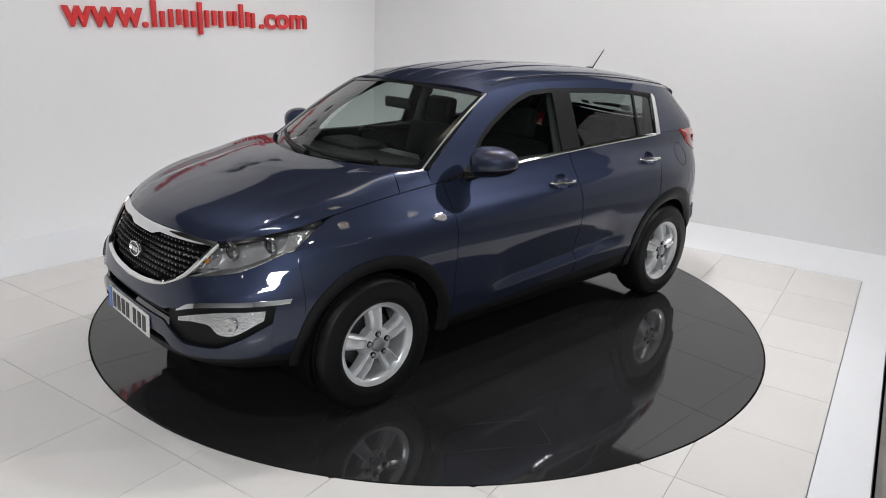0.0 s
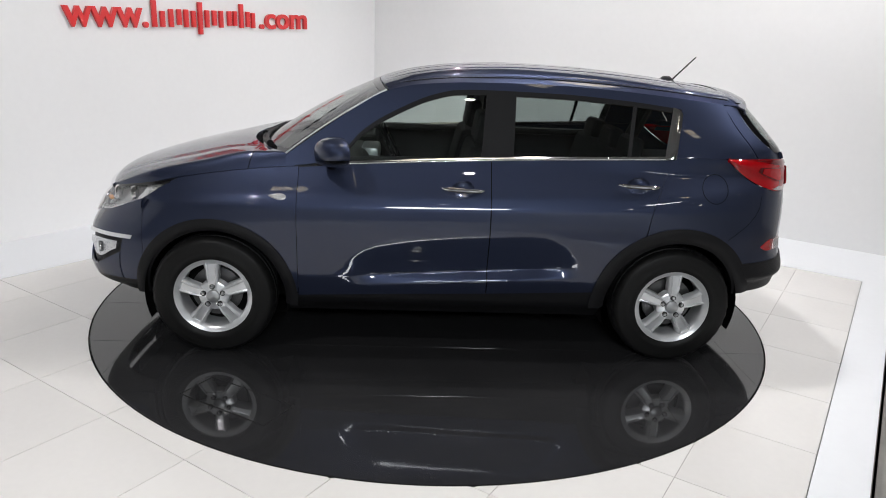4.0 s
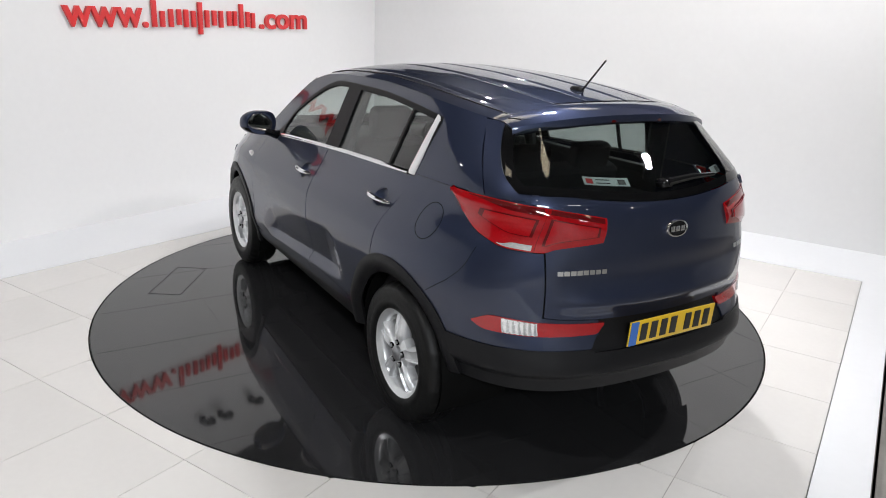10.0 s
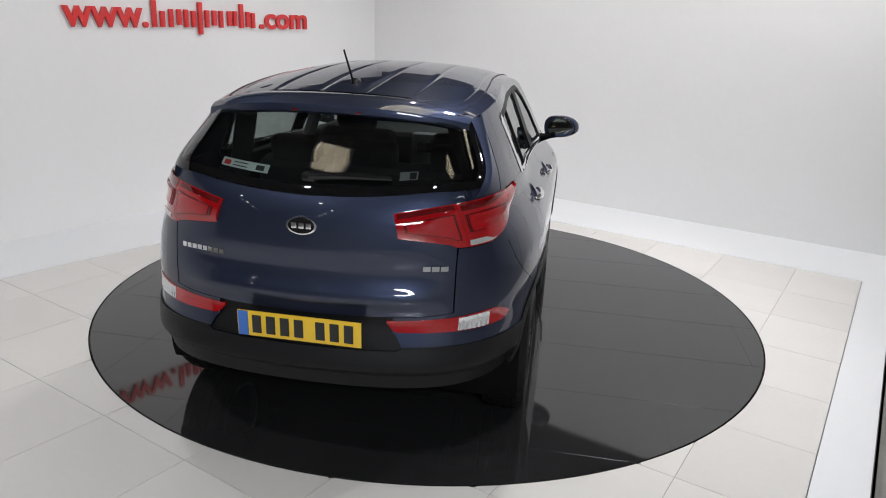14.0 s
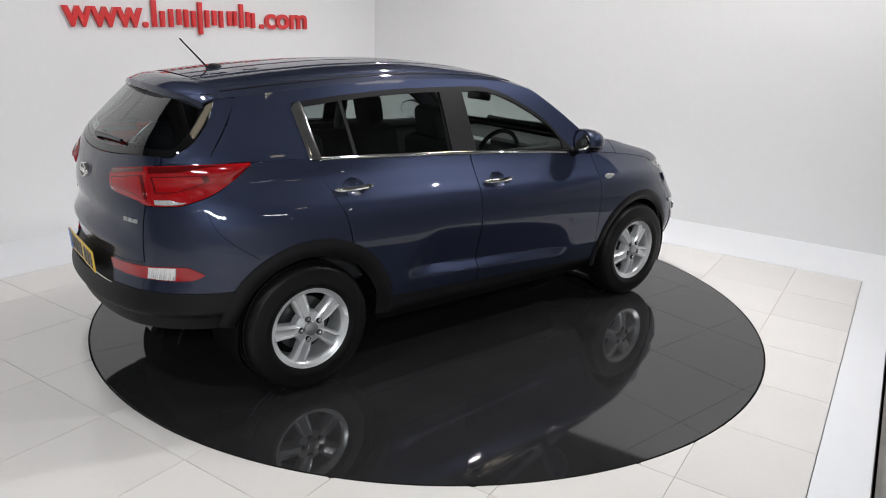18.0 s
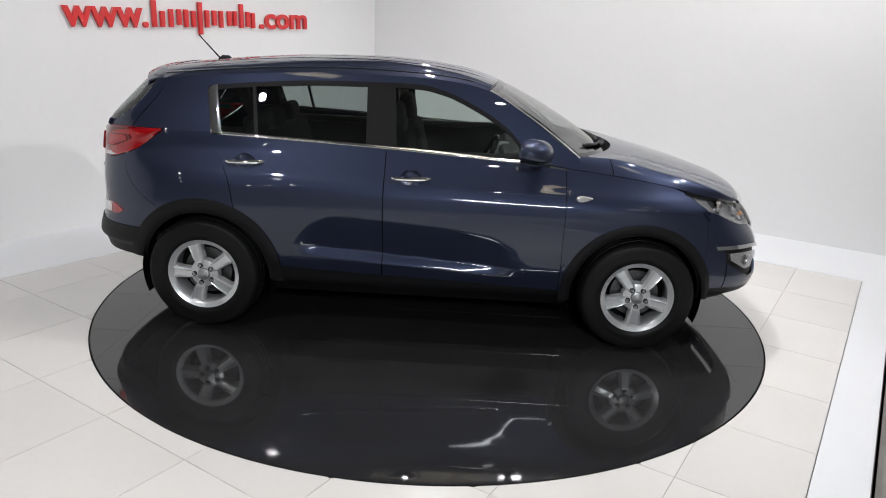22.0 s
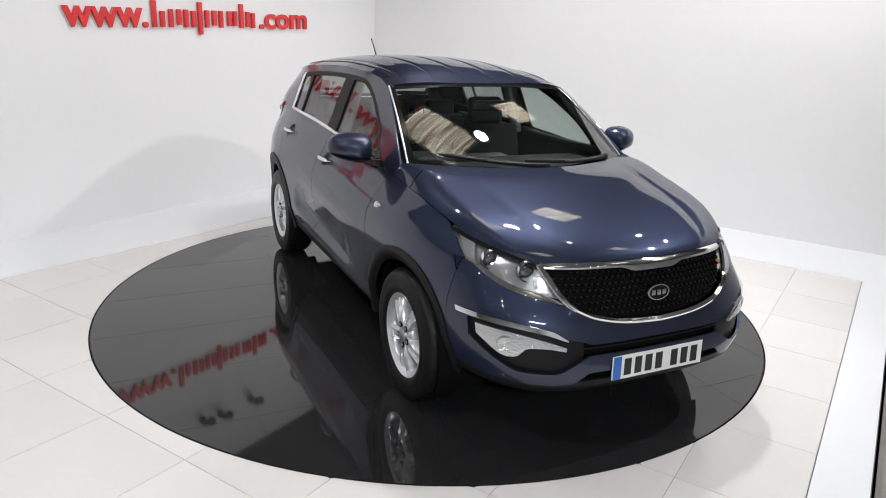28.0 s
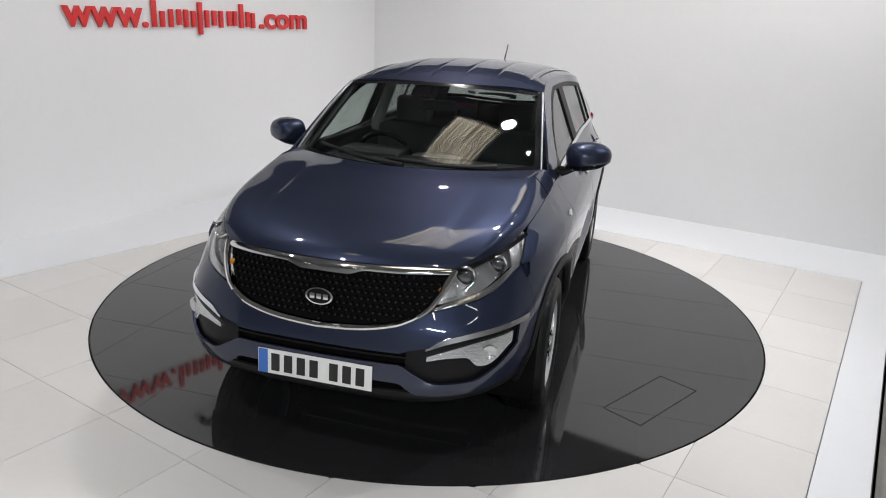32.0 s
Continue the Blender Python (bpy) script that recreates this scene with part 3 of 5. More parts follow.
def end_pt(y, z, front=True, off=0.0):
    p = ang_pt(ang_y(abs(y), z, front), z)
    return Vector((p.x + (off if front else -off), y, z))


def val(f, v):
    return f(v) if callable(f) else f


def strip(name, c0, c1, zlo, zhi, point, nu, nv, mat, parent, **kw):
    """A patch between c0 and c1 (numbers, or functions of the height 0..1), from zlo to zhi (functions of c)."""
    def f(u, v):
        c = val(c0, v) * (1 - u) + val(c1, v) * u
        a, b = val(zlo, c), val(zhi, c)
        return point(c, a + (b - a) * v)
    return skin(name, f, nu, nv, mat, parent, **kw)


GAP = 0.003
BELT = curve((0.95, 1.085), (0.55, 1.118), (0.1, 1.145), (-0.305, 1.166), (-0.728, 1.183), (-1.26, 1.204))
WTOP = curve((0.66, 1.115), (0.60, 1.165), (0.497, 1.275), (0.285, 1.402), (0.10, 1.478), (-0.03, 1.505), (-0.2, 1.510), (-0.6, 1.505), (-1.0, 1.482), (-1.30, 1.450))
RAIL = curve((0.92, 1.140), (0.80, 1.226), (0.60, 1.366), (0.367, 1.500), (0.20, 1.538), (-0.1, 1.560), (-0.5, 1.565), (-0.9, 1.550), (-1.3, 1.520), (-1.8, 1.465))
HOODL = curve((0.80, 1.092), (0.90, 1.086), (1.114, 1.064), (1.35, 1.030), (1.50, 1.000))
SILL = curve((-0.90, 0.435), (-0.28, 0.408), (0.2, 0.392), (0.90, 0.365))
ARCH_F, ARCH_R = (1.305, 0.345, 0.458), (-1.305, 0.352, 0.478)


def arch(c, x, shrink=0.0):
    d = c[2] - shrink
    q = d * d - (x - c[0]) ** 2
    return c[1] + math.sqrt(q) if q > 0 else c[1]


def build_car():
    car = empty("car", "dark blue-grey metallic compact sport utility car", "car")
    MIR = dict(mirror=True)
    # front wing: from the door to the bumper, round the arch
    tail_x = ARCH_F[0] + ARCH_F[2] - 0.060

    def wing_hi(x):
        lamp = curve((1.50, 1.000), (1.545, 0.979), (1.62, 0.934), (1.70, 0.884), (1.75, 0.86))
        return HOODL(x) - GAP if x < 1.50 else lamp(x) - GAP

    def wing_lo(x):
        return max(arch(ARCH_F, x), SILL(x) - 0.0) if x < 1.305 else arch(ARCH_F, x)
    strip("front_wing", tail_x, 0.8425, wing_lo, lambda x: max(wing_hi(x), wing_lo(x) + 0.004), side_pt, 60, 26, M_PAINT, car, **MIR)

    # doors
    def door_lo(x):
        if x > 0.3:
            return max(SILL(x), arch(ARCH_F, x) if x > ARCH_F[0] - ARCH_F[2] else 0)
        return max(SILL(x), arch(ARCH_R, x) if x < ARCH_R[0] + ARCH_R[2] else 0)
    strip("front_door", lambda v: 0.839, lambda v: -0.222 + GAP, door_lo, lambda x: BELT(x) - 0.012, side_pt, 80, 96, M_PAINT, car, holes=((-0.066, 1.004, 0.060, 0.040), (-1.048, 1.053, 0.060, 0.040)), **MIR)
    rear_edge = curve((0, -1.10), (0.30, -1.125), (0.55, -1.170), (1, -1.262))
    strip("rear_door", lambda v: -0.222 - GAP, lambda v: rear_edge(v) + GAP, door_lo, lambda x: BELT(x) - 0.012, side_pt, 76, 96, M_PAINT, car, holes=((-0.066, 1.004, 0.060, 0.040), (-1.048, 1.053, 0.060, 0.040)), **MIR)
    # dark strips behind the gaps
    strip("door_seal", 0.87, 0.81, lambda x: 0.47, lambda x: BELT(x) - 0.02, lambda x, z: side_pt(x, z, -0.012), 2, 20, M_DARK, car, **MIR)
    strip("door_seal", -0.19, -0.25, lambda x: 0.47, lambda x: BELT(x) - 0.02, lambda x, z: side_pt(x, z, -0.012), 2, 20, M_DARK, car, **MIR)
    strip("door_seal", lambda v: rear_edge(v) + 0.03, lambda v: rear_edge(v) - 0.03, lambda x: max(SILL(x), arch(ARCH_R, x)), lambda x: BELT(x) - 0.01, lambda x, z: side_pt(x, z, -0.012), 2, 20, M_DARK, car, **MIR)

    # rear quarter: below, to the tail lamp and the bumper; above, the broad rear pillar
    def quarter_lo(x):
        return arch(ARCH_R, x) if x > -1.70 else 0.615
    LAMP_LO = curve((-1.56, 1.200), (-1.62, 1.150), (-1.68, 1.108), (-1.74, 1.075), (-2.0, 1.02))
    strip("rear_quarter", lambda v: rear_edge(v) - GAP, lambda v: -1.72, quarter_lo, lambda x: BELT(x) if x > -1.26 else (1.204 if x > -1.56 else LAMP_LO(x) - GAP), side_pt, 50, 34, M_PAINT, car, **MIR)
    back = curve((0, -1.752), (0.20, -1.715), (0.62, -1.622), (1, -1.560))
    strip("rear_pillar", lambda v: -1.255 - 0.045 * v - GAP, lambda v: back(v), lambda x: 1.2055 + (0.004 if x < -1.56 else 0.0), lambda x: RAIL(x), side_pt, 34, 24, M_PAINT, car, **MIR)
    # roof side, over the windows and down the windscreen pillar
    foot = curve((0.58, WTOP(0.58) + 0.012), (0.66, 1.136), (0.72, 1.113), (0.80, 1.099), (0.92, 1.086))
    strip("roof_side", 0.915, -1.32, lambda x: min(WTOP(x) + 0.012, RAIL(x) - 0.004) if x < 0.58 else foot(x), lambda x: RAIL(x), side_pt, 90, 8, M_PAINT, car, **MIR)
    # black window frames and pillars
    strip("window_frame", 0.60, -1.30, lambda x: WTOP(x) - 0.013, lambda x: WTOP(x) + 0.013, lambda x, z: side_pt(x, z, 0.002), 70, 2, M_SATIN, car, **MIR)
    strip("centre_pillar", lambda v: -0.165 - 0.025 * v, lambda v: -0.345 - 0.012 * v, lambda x: BELT(x) + 0.008, lambda x: WTOP(x) - 0.006, lambda x, z: side_pt(x, z, 0.003), 6, 12, M_SATIN, car, **MIR)
    strip("quarter_bar", lambda v: -0.985 - 0.035 * v, lambda v: -1.005 - 0.035 * v, lambda x: BELT(x) + 0.005, lambda x: WTOP(x) - 0.006, lambda x, z: side_pt(x, z, 0.002), 2, 12, M_BLACK, car, **MIR)
    strip("mirror_base", 0.74, 0.575, lambda x: BELT(x) - 0.004, lambda x: max(foot(x) + 0.004, BELT(x)), lambda x, z: side_pt(x, z, 0.002), 12, 6, M_BLACK, car, **MIR)
    # glass
    strip("front_window", 0.62, lambda v: -0.17 - 0.025 * v, lambda x: BELT(x) + 0.002, lambda x: max(WTOP(x) - 0.008, BELT(x) + 0.004), lambda x, z: side_pt(x, z, -0.008), 40, 16, M_GLASS, car, thick=0, **MIR)
    strip("rear_window", lambda v: -0.34 - 0.012 * v, lambda v: -1.215 - 0.045 * v, lambda x: BELT(x) + 0.002, lambda x: WTOP(x) - 0.008, lambda x, z: side_pt(x, z, -0.008), 40, 16, M_PRIVACY, car, thick=0, **MIR)
    # chrome
    strip("belt_trim", 0.60, -1.20, lambda x: BELT(x) - 0.013, lambda x: BELT(x) + 0.008, lambda x, z: side_pt(x, z, 0.011 - 0.010 * ((z - BELT(x) + 0.0025) / 0.0105) ** 2), 60, 6, M_CHROME, car, **MIR)
    def pillar_trim(u, v):
        """A convex chrome moulding behind the rear window, rounded into its upper corner."""
        x0, x1 = -1.196 - 0.054 * v, -1.262 - 0.044 * v
        x = x0 * (1 - u) + x1 * u
        z = 1.197 + (WTOP(x) + 0.014 - 0.028 * u ** 3 - 1.197) * v
        return side_pt(x, z, 0.003 + 0.0035 * (1 - abs(2 * u - 1) ** 4))
    skin("pillar_trim", pillar_trim, 14, 18, M_CHROME, car, **MIR)
    # sill and arch cladding
    strip("sill", ARCH_F[0] - 0.395, ARCH_R[0] + 0.40, lambda x: 0.235, lambda x: SILL(x) - 0.001, lambda x, z: side_pt(x, z, -0.006 - 0.09 * smooth01((0.36 - z) / 0.14)), 60, 14, M_BLACK, car, **MIR)
    for c, n in ((ARCH_F, "front"), (ARCH_R, "rear")):
        r0, r1 = 0.388, c[2] + 0.002
        a0, a1 = (-2, 186) if n == "front" else (-3, 170)

        def ring(u, v, c=c, r0=r0, r1=r1, a0=a0, a1=a1):
            a = radians(a0 + (a1 - a0) * u)
            r = r0 + (r1 - r0) * v
            x, z = c[0] + r * math.cos(a), c[1] + r * math.sin(a)
            z = max(z, 0.27)
            return side_pt(x, z, 0.006 - 0.02 * (1 - v) ** 3 + 0.006 * math.sin(math.pi * v))
        skin("arch_cladding", ring, 60, 6, M_BLACK, car, mirror=True, thick=0.02)
        for s in (1, -1):
            bm = bmesh.new()
            prev, hub = None, bm.verts.new((c[0], s * 0.50, c[1] - 0.05))
            for k in range(33):
                a = math.pi * (k / 32 * 1.24 - 0.12)
                p = (c[0] + 0.40 * math.cos(a), c[1] + 0.40 * math.sin(a))
                cur = [bm.verts.new((p[0], s * 0.50, p[1])), bm.verts.new((p[0], s * 0.865, p[1]))]
                if prev:
                    bm.faces.new((prev[0], prev[1], cur[1], cur[0]))
                    bm.faces.new((prev[0], cur[0], hub))
                prev = cur
            part("wheel_well", bm, M_DARK, car)
    # underside and inner tub
    part("underbody", box_bm(3.6, 1.02, 0.22, (0.0, 0, 0.42), 0.03), M_DARK, car)
    part("floor_pan", box_bm(1.72, 1.36, 0.06, (0.0, 0, 0.30), 0.02), M_DARK, car)
    part("rear_pan", box_bm(0.30, 1.30, 0.10, (-1.80, 0, 0.475), 0.02), M_DARK, car)
    part("engine_block", box_bm(0.95, 1.0, 0.45, (1.50, 0, 0.62), 0.05), M_DARK, car)

    # roof
    ZC = curve((0.43, 1.530), (0.2, 1.596), (-0.1, 1.634), (-0.4, 1.648), (-0.8, 1.640), (-1.2, 1.612), (-1.5, 1.580), (-1.75, 1.546))

    def roof(u, v):
        s = 2 * v - 1
        xe = 0.360 - (0.360 + 1.70) * u
        x = xe + (0.07 * (1 - u) - 0.06 * u) * (1 - s * s)
        ze = RAIL(xe)
        ye = half(xe, ze)
        zc = ZC(x)
        z = zc - (zc - ze) * (0.45 * abs(s) ** 2 + 0.55 * abs(s) ** 5)
        # pressed grooves along the panel
        for k in (0.17, 0.50, 0.83):
            z -= 0.006 * math.exp(-((abs(s) - k) / 0.014) ** 2) * smooth01(u / 0.10) * smooth01((1 - u) / 0.12)
        return Vector((x, -s * ye, z))
    skin("roof", roof, 40, 120, M_PAINT, car, thick=0.02)
    for s in (0.905, -0.905):
        pts = [roof(0.05 + 0.90 * k / 30, 0.5 + s / 2) + Vector((0, 0, 0.001)) for k in range(31)]
        part("roof_channel", tube_bm(pts, 0.0035, 6), M_BLACK, car, "black roof ditch strip")

    # windscreen
    def screen(u, v, off=0.0):
        s = 2 * u - 1
        low = Vector((0.915 + 0.285 * (1 - abs(s) ** 2.2), 0.722 * -s, 1.137 - 0.04 * (1 - s * s)))
        top = Vector((0.366 + 0.065 * (1 - s * s), 0.618 * -s, 1.499 + 0.028 * (1 - s * s)))
        p = low.lerp(top, v)
        p.z += 0.035 * 4 * v * (1 - v) * (0.55 + 0.45 * (1 - s * s))
        return p
    skin("windscreen", screen, 36, 20, M_GLASS, car, thick=0, flip=True)
    # its black printed border
    for u0, u1, v0, v1 in ((0, 0.03, 0, 1), (0.97, 1, 0, 1), (0.03, 0.97, 0.945, 1), (0.03, 0.97, 0, 0.07)):
        skin("screen_edge", lambda u, v, u0=u0, u1=u1, v0=v0, v1=v1: screen(u0 + (u1 - u0) * u, v0 + (v1 - v0) * v) + Vector((0.002, 0, 0.002)), 24 if u1 - u0 > 0.5 else 2, 3 if u1 - u0 > 0.5 else 16, M_GLOSSB, car, thick=0, flip=True)

    # bonnet
    edge = path([side_pt(0.86 + 0.64 * k / 12, HOODL(0.86 + 0.64 * k / 12)) for k in range(13)] + [
                 (1.69, 0.704, 0.950), (1.85, 0.618, 0.915), (1.945, 0.532, 0.892)])
    mid = path([(1.215, 0, 1.150), (1.40, 0, 1.121), (1.55, 0, 1.087), (1.81, 0, 1.020), (2.0, 0, 0.953), (2.045, 0, 0.922), (2.058, 0, 0.905)])
    crease = path([(0.93, 0.728, 1.153), (1.10, 0.702, 1.146), (1.37, 0.690, 1.090), (1.65, 0.672, 1.022), (1.85, 0.612, 0.944), (1.92, 0.555, 0.910), (1.955, 0.515, 0.894)])

    def bonnet(u, v):
        """A broad crowned middle, a crease, and a steep flank down to the wing."""
        s = 2 * v - 1
        e, m, c = edge(u), mid(u), crease(u)
        t = abs(s) / 0.8
        if t <= 1:
            p = Vector((m.x + (c.x - m.x) * t * t, c.y * t, m.z + (c.z - m.z) * t ** 2.2 - 0.005 * math.exp(-((t - 0.70) / 0.05) ** 2) * math.sin(math.pi * u)))
        else:
            t = (t - 1) / 0.25
            p = c.lerp(e, t)
            p.z += 0.010 * math.sin(math.pi * t)
        return Vector((p.x, math.copysign(p.y, -s), p.z))
    skin("bonnet", bonnet, 44, 60, M_PAINT, car, thick=0.015, flip=True)
    for s in (1, -1):
        pts = []
        for k in range(9):
            a = 0.80 + 0.20 * k / 8
            lo, hi = 0.0, 0.6
            for _ in range(14):
                mu = (lo + hi) / 2
                lo, hi = (mu, hi) if bonnet(mu, 0.5 + s * a / 2).x < 1.10 + 0.02 * k / 8 else (lo, mu)
            pts.append(bonnet(lo, 0.5 + s * a / 2))
        part("bonnet_seam", tube_bm(pts, 0.0025, 6), M_DARK, car, "dark seam behind the bonnet")
    # cowl
    def cowl(u, v):
        s = 2 * u - 1
        a, b = screen(u, 0.0), bonnet(0.0, u)
        p = a.lerp(b, v)
        p.z -= 0.022 * math.sin(math.pi * v) + 0.006
        return p
    skin("cowl", cowl, 30, 6, M_BLACK, car, thick=0, flip=True)

    # front bumper: painted band under the grille and lamps, black lower parts, and the painted lower bar
    G_LO = curve((0, 0.640), (0.15, 0.648), (0.34, 0.680), (0.445, 0.728), (0.54, 0.752), (0.66, 0.782), (0.727, 0.828), (0.77, 0.866), (0.80, 0.872))
    SLOT_T = curve((0, 0.575), (0.36, 0.574), (0.40, 0.588), (0.47, 0.603), (0.56, 0.640), (0.66, 0.664), (0.80, 0.668))
    BAR_T = curve((0, 0.526), (0.36, 0.526), (0.42, 0.495), (0.53, 0.447), (0.66, 0.450), (0.72, 0.485), (0.78, 0.545), (0.82, 0.60))
    BAR_B = curve((0, 0.450), (0.36, 0.444), (0.395, 0.420), (0.44, 0.392), (0.51, 0.388), (0.70, 0.398), (0.85, 0.420))
    d_tip = ang_y(0.800, 0.65)
    d_wing = ang_x(tail_x, 0.70)
    d_slot = ang_y(0.395, 0.55)

    def at_y(d, z):
        return ang_pt(d, z).y
    strip("front_bumper", 0.0, d_tip, lambda d: SLOT_T(at_y(d, 0.62)), lambda d: G_LO(at_y(d, 0.72)), ang_pt, 50, 12, M_PAINT, car, **MIR)
    strip("bumper_corner", d_tip, lambda v: ang_x(tail_x + 0.002, 0.40 + 0.472 * v), lambda d: 0.40, lambda d: 0.872, ang_pt, 8, 20, M_PAINT, car, **MIR)
    strip("lower_bar", 0.0, d_tip, lambda d: BAR_B(at_y(d, 0.42)), lambda d: BAR_T(at_y(d, 0.5)), lambda d, z: ang_pt(d, z, 0.004), 50, 6, M_PAINT, car, **MIR)
    strip("lower_lip", 0.0, d_wing + 0.4, lambda d: 0.292, lambda d: min(BAR_B(at_y(d, 0.42)), 0.405), lambda d, z: ang_pt(d, z, 0.001 - 0.075 * smooth01((0.375 - z) / 0.085)), 44, 8, M_BLACK, car, **MIR)
    strip("lower_intake", 0.0, ang_y(0.42, 0.42), lambda d: 0.38, lambda d: 0.46, lambda d, z: ang_pt(d, z, -0.05), 20, 3, M_DARK, car, **MIR)
    strip("upper_intake", 0.0, d_slot + 1.0, lambda d: 0.51, lambda d: 0.60, lambda d, z: ang_pt(d, z, -0.05), 20, 3, M_DARK, car, **MIR)
    strip("intake_slat", 0.0, d_slot, lambda d: 0.546, lambda d: 0.554, lambda d, z: ang_pt(d, z, -0.02), 20, 1, M_BLACK, car, **MIR)
    strip("fog_pocket", d_slot, d_tip + 0.2, lambda d: BAR_T(at_y(d, 0.5)) - 0.01, lambda d: SLOT_T(at_y(d, 0.62)) + 0.008, lambda d, z: ang_pt(d, z, -0.020), 30, 10, M_BLACK, car, **MIR)
    build_front(car)
    build_rear(car)
    build_wheels(car)
    build_fittings(car, screen)
    build_cabin(car, screen)
    return car


def build_front(car):
    G_LO = curve((0, 0.652), (0.15, 0.660), (0.34, 0.692), (0.42, 0.725))
    G_HI = curve((0, 0.858), (0.094, 0.863), (0.16, 0.874), (0.25, 0.880), (0.40, 0.874), (0.515, 0.866))
    G_SIDE = curve((0.42, 0.725), (0.447, 0.748), (0.486, 0.800), (0.515, 0.862))

    def g_lo(y):
        return G_LO(y) if y < 0.42 else G_SIDE(y)

    def gp(y, z, off=0.0):
        return end_pt(y, z, True, off)
    # grille: dark panel, raised lattice, chrome surround
    for s in (1, -1):
        def back(u, v, s=s):
            y = 0.515 * u
            lo = g_lo(y)
            z = lo + (G_HI(y) - lo) * v
            p = gp(y, z, -0.03)
            return Vector((p.x, s * p.y, p.z))
        skin("grille_panel", back, 24, 10, M_DARK, car, thick=0, flip=(s < 0))
    bm = bmesh.new()
    for row in range(9):
        for col in range(-17, 18):
            y = (col + 0.5 * (row % 2)) * 0.029
            z = 0.664 + row * 0.0245
            ay = abs(y)
            lo = g_lo(min(ay, 0.514))
            if ay > 0.49 or z < lo + 0.012 or z > G_HI(ay) - 0.012:
                continue
            p = gp(ay, z, -0.022)
            m = Matrix.Translation((p.x, y, z)) @ pose(0, 0, 0, 0, -8, 0) @ Matrix.Diagonal((0.011, 0.0110, 0.0095, 1))
            bmesh.ops.create_cone(bm, cap_ends=True, segments=6, radius1=1.1, radius2=0.55, depth=1.6, matrix=m @ pose(0, 0, 0, 0, 90, 0))
    part("grille_mesh", bm, M_MESH, car, "gloss black honeycomb grille", False)
    low_pts = []
    for k in range(41):
        y = 0.43 * (1 - k / 40 * 2)
        p = gp(abs(y), g_lo(abs(y)) - 0.004, 0.009)
        p.y = y
        low_pts.append(p)

    def band(pts, w, taper=None):
        bm = bmesh.new()
        rows = []
        for i, p in enumerate(pts):
            t = i / (len(pts) - 1)
            ww = w if taper is None else w * taper(t)
            rows.append([bm.verts.new((p.x - 0.02, p.y, p.z - ww)), bm.verts.new((p.x + 0.004, p.y, p.z - ww * 0.7)), bm.verts.new((p.x + 0.006, p.y, p.z + ww * 0.2)), bm.verts.new((p.x - 0.012, p.y, p.z + ww))])
        for a, b in zip(rows, rows[1:]):
            for j in range(3):
                bm.faces.new((a[j], b[j], b[j + 1], a[j + 1]))
        bmesh.ops.recalc_face_normals(bm, faces=bm.faces)
        return bm
    bm = bmesh.new()
    rows = []
    for k in range(61):
        y = 0.520 * (1 - k / 30)
        tab = smooth01((0.185 - abs(y)) / 0.085)
        hi = 0.902 - 0.006 * (abs(y) / 0.52) ** 2
        lo = 0.876 - 0.020 * tab - 0.004 * (abs(y) / 0.52) ** 2
        ends = ((hi, -0.014), (hi - 0.004, 0.002), (hi - 0.010, 0.007), ((hi + lo) / 2 - 0.002, 0.007), (lo + 0.003, 0.003), (lo, -0.02))
        rows.append([bm.verts.new((gp(abs(y), z, off).x, y, z)) for z, off in ends])
    for a, b in zip(rows, rows[1:]):
        for j in range(5):
            bm.faces.new((a[j], b[j], b[j + 1], a[j + 1]))
    bmesh.ops.recalc_face_normals(bm, faces=bm.faces)
    part("grille_surround", bm, M_CHROME, car, "chrome upper grille bar with a dropped middle")
    part("grille_surround", band(low_pts, 0.010), M_CHROME, car, "chrome lower grille bar")
    for s in (1, -1):
        pts = [Vector((gp(y, z, 0.004).x, s * y, z)) for y, z in ((0.532, 0.888), (0.516, 0.850), (0.492, 0.800), (0.470, 0.765), (0.450, 0.741), (0.42, 0.719))]
        part("grille_surround", tube_bm(pts, [0.012, 0.014, 0.014, 0.013, 0.012, 0.010], 8), M_CHROME, car, "chrome grille side")
    # badge
    badge_at(car, Vector((gp(0, 0.765).x + 0.012, 0, 0.762)), 1)
    # number plate
    plate(car, Vector((2.1895, 0, 0.455)), 1, M_PLATE_W, tilt=-3)
    # headlamps: a bowl under a clear lens that runs from the grille round to the wing
    d_in, d_top, d_end = ang_y(0.440, 0.737), ang_y(0.530, 0.885), ang_x(1.553, 0.972)
    LOW = curve(*[(ang_y(y, z), z) for y, z in ((0.440, 0.737), (0.540, 0.757), (0.660, 0.787), (0.727, 0.832), (0.765, 0.868))], (ang_x(1.62, 0.936), 0.936), (d_end, 0.968))
    TIP = curve((d_in, 0.884), (d_top, 0.886), (ang_y(0.615, 0.910), 0.910), (ang_y(0.700, 0.942), 0.942), (d_end, 0.974))

    def hl(d, z, off):
        return ang_pt(d, z, off)
    c1 = d_end

    def a_lo(v):
        return d_in + (d_top - d_in) * v
    strip("headlamp_bowl", a_lo, c1, LOW, TIP, lambda d, z: hl(d, z, -0.050), 24, 8, M_DCHROME, car, mirror=True, thick=0)
    strip("headlamp_lens", a_lo, c1, LOW, TIP, lambda d, z: hl(d, z, 0.002), 30, 10, M_LENS, car, mirror=True, thick=0.0, label="clear headlamp lens")
    strip("headlamp_trim", a_lo, c1, lambda d: LOW(d) - 0.006, lambda d: LOW(d) + 0.014, lambda d, z: hl(d, z, -0.010 - 0.9 * max(0, z - LOW(d))), 24, 2, M_BOWL, car, mirror=True, thick=0.01)
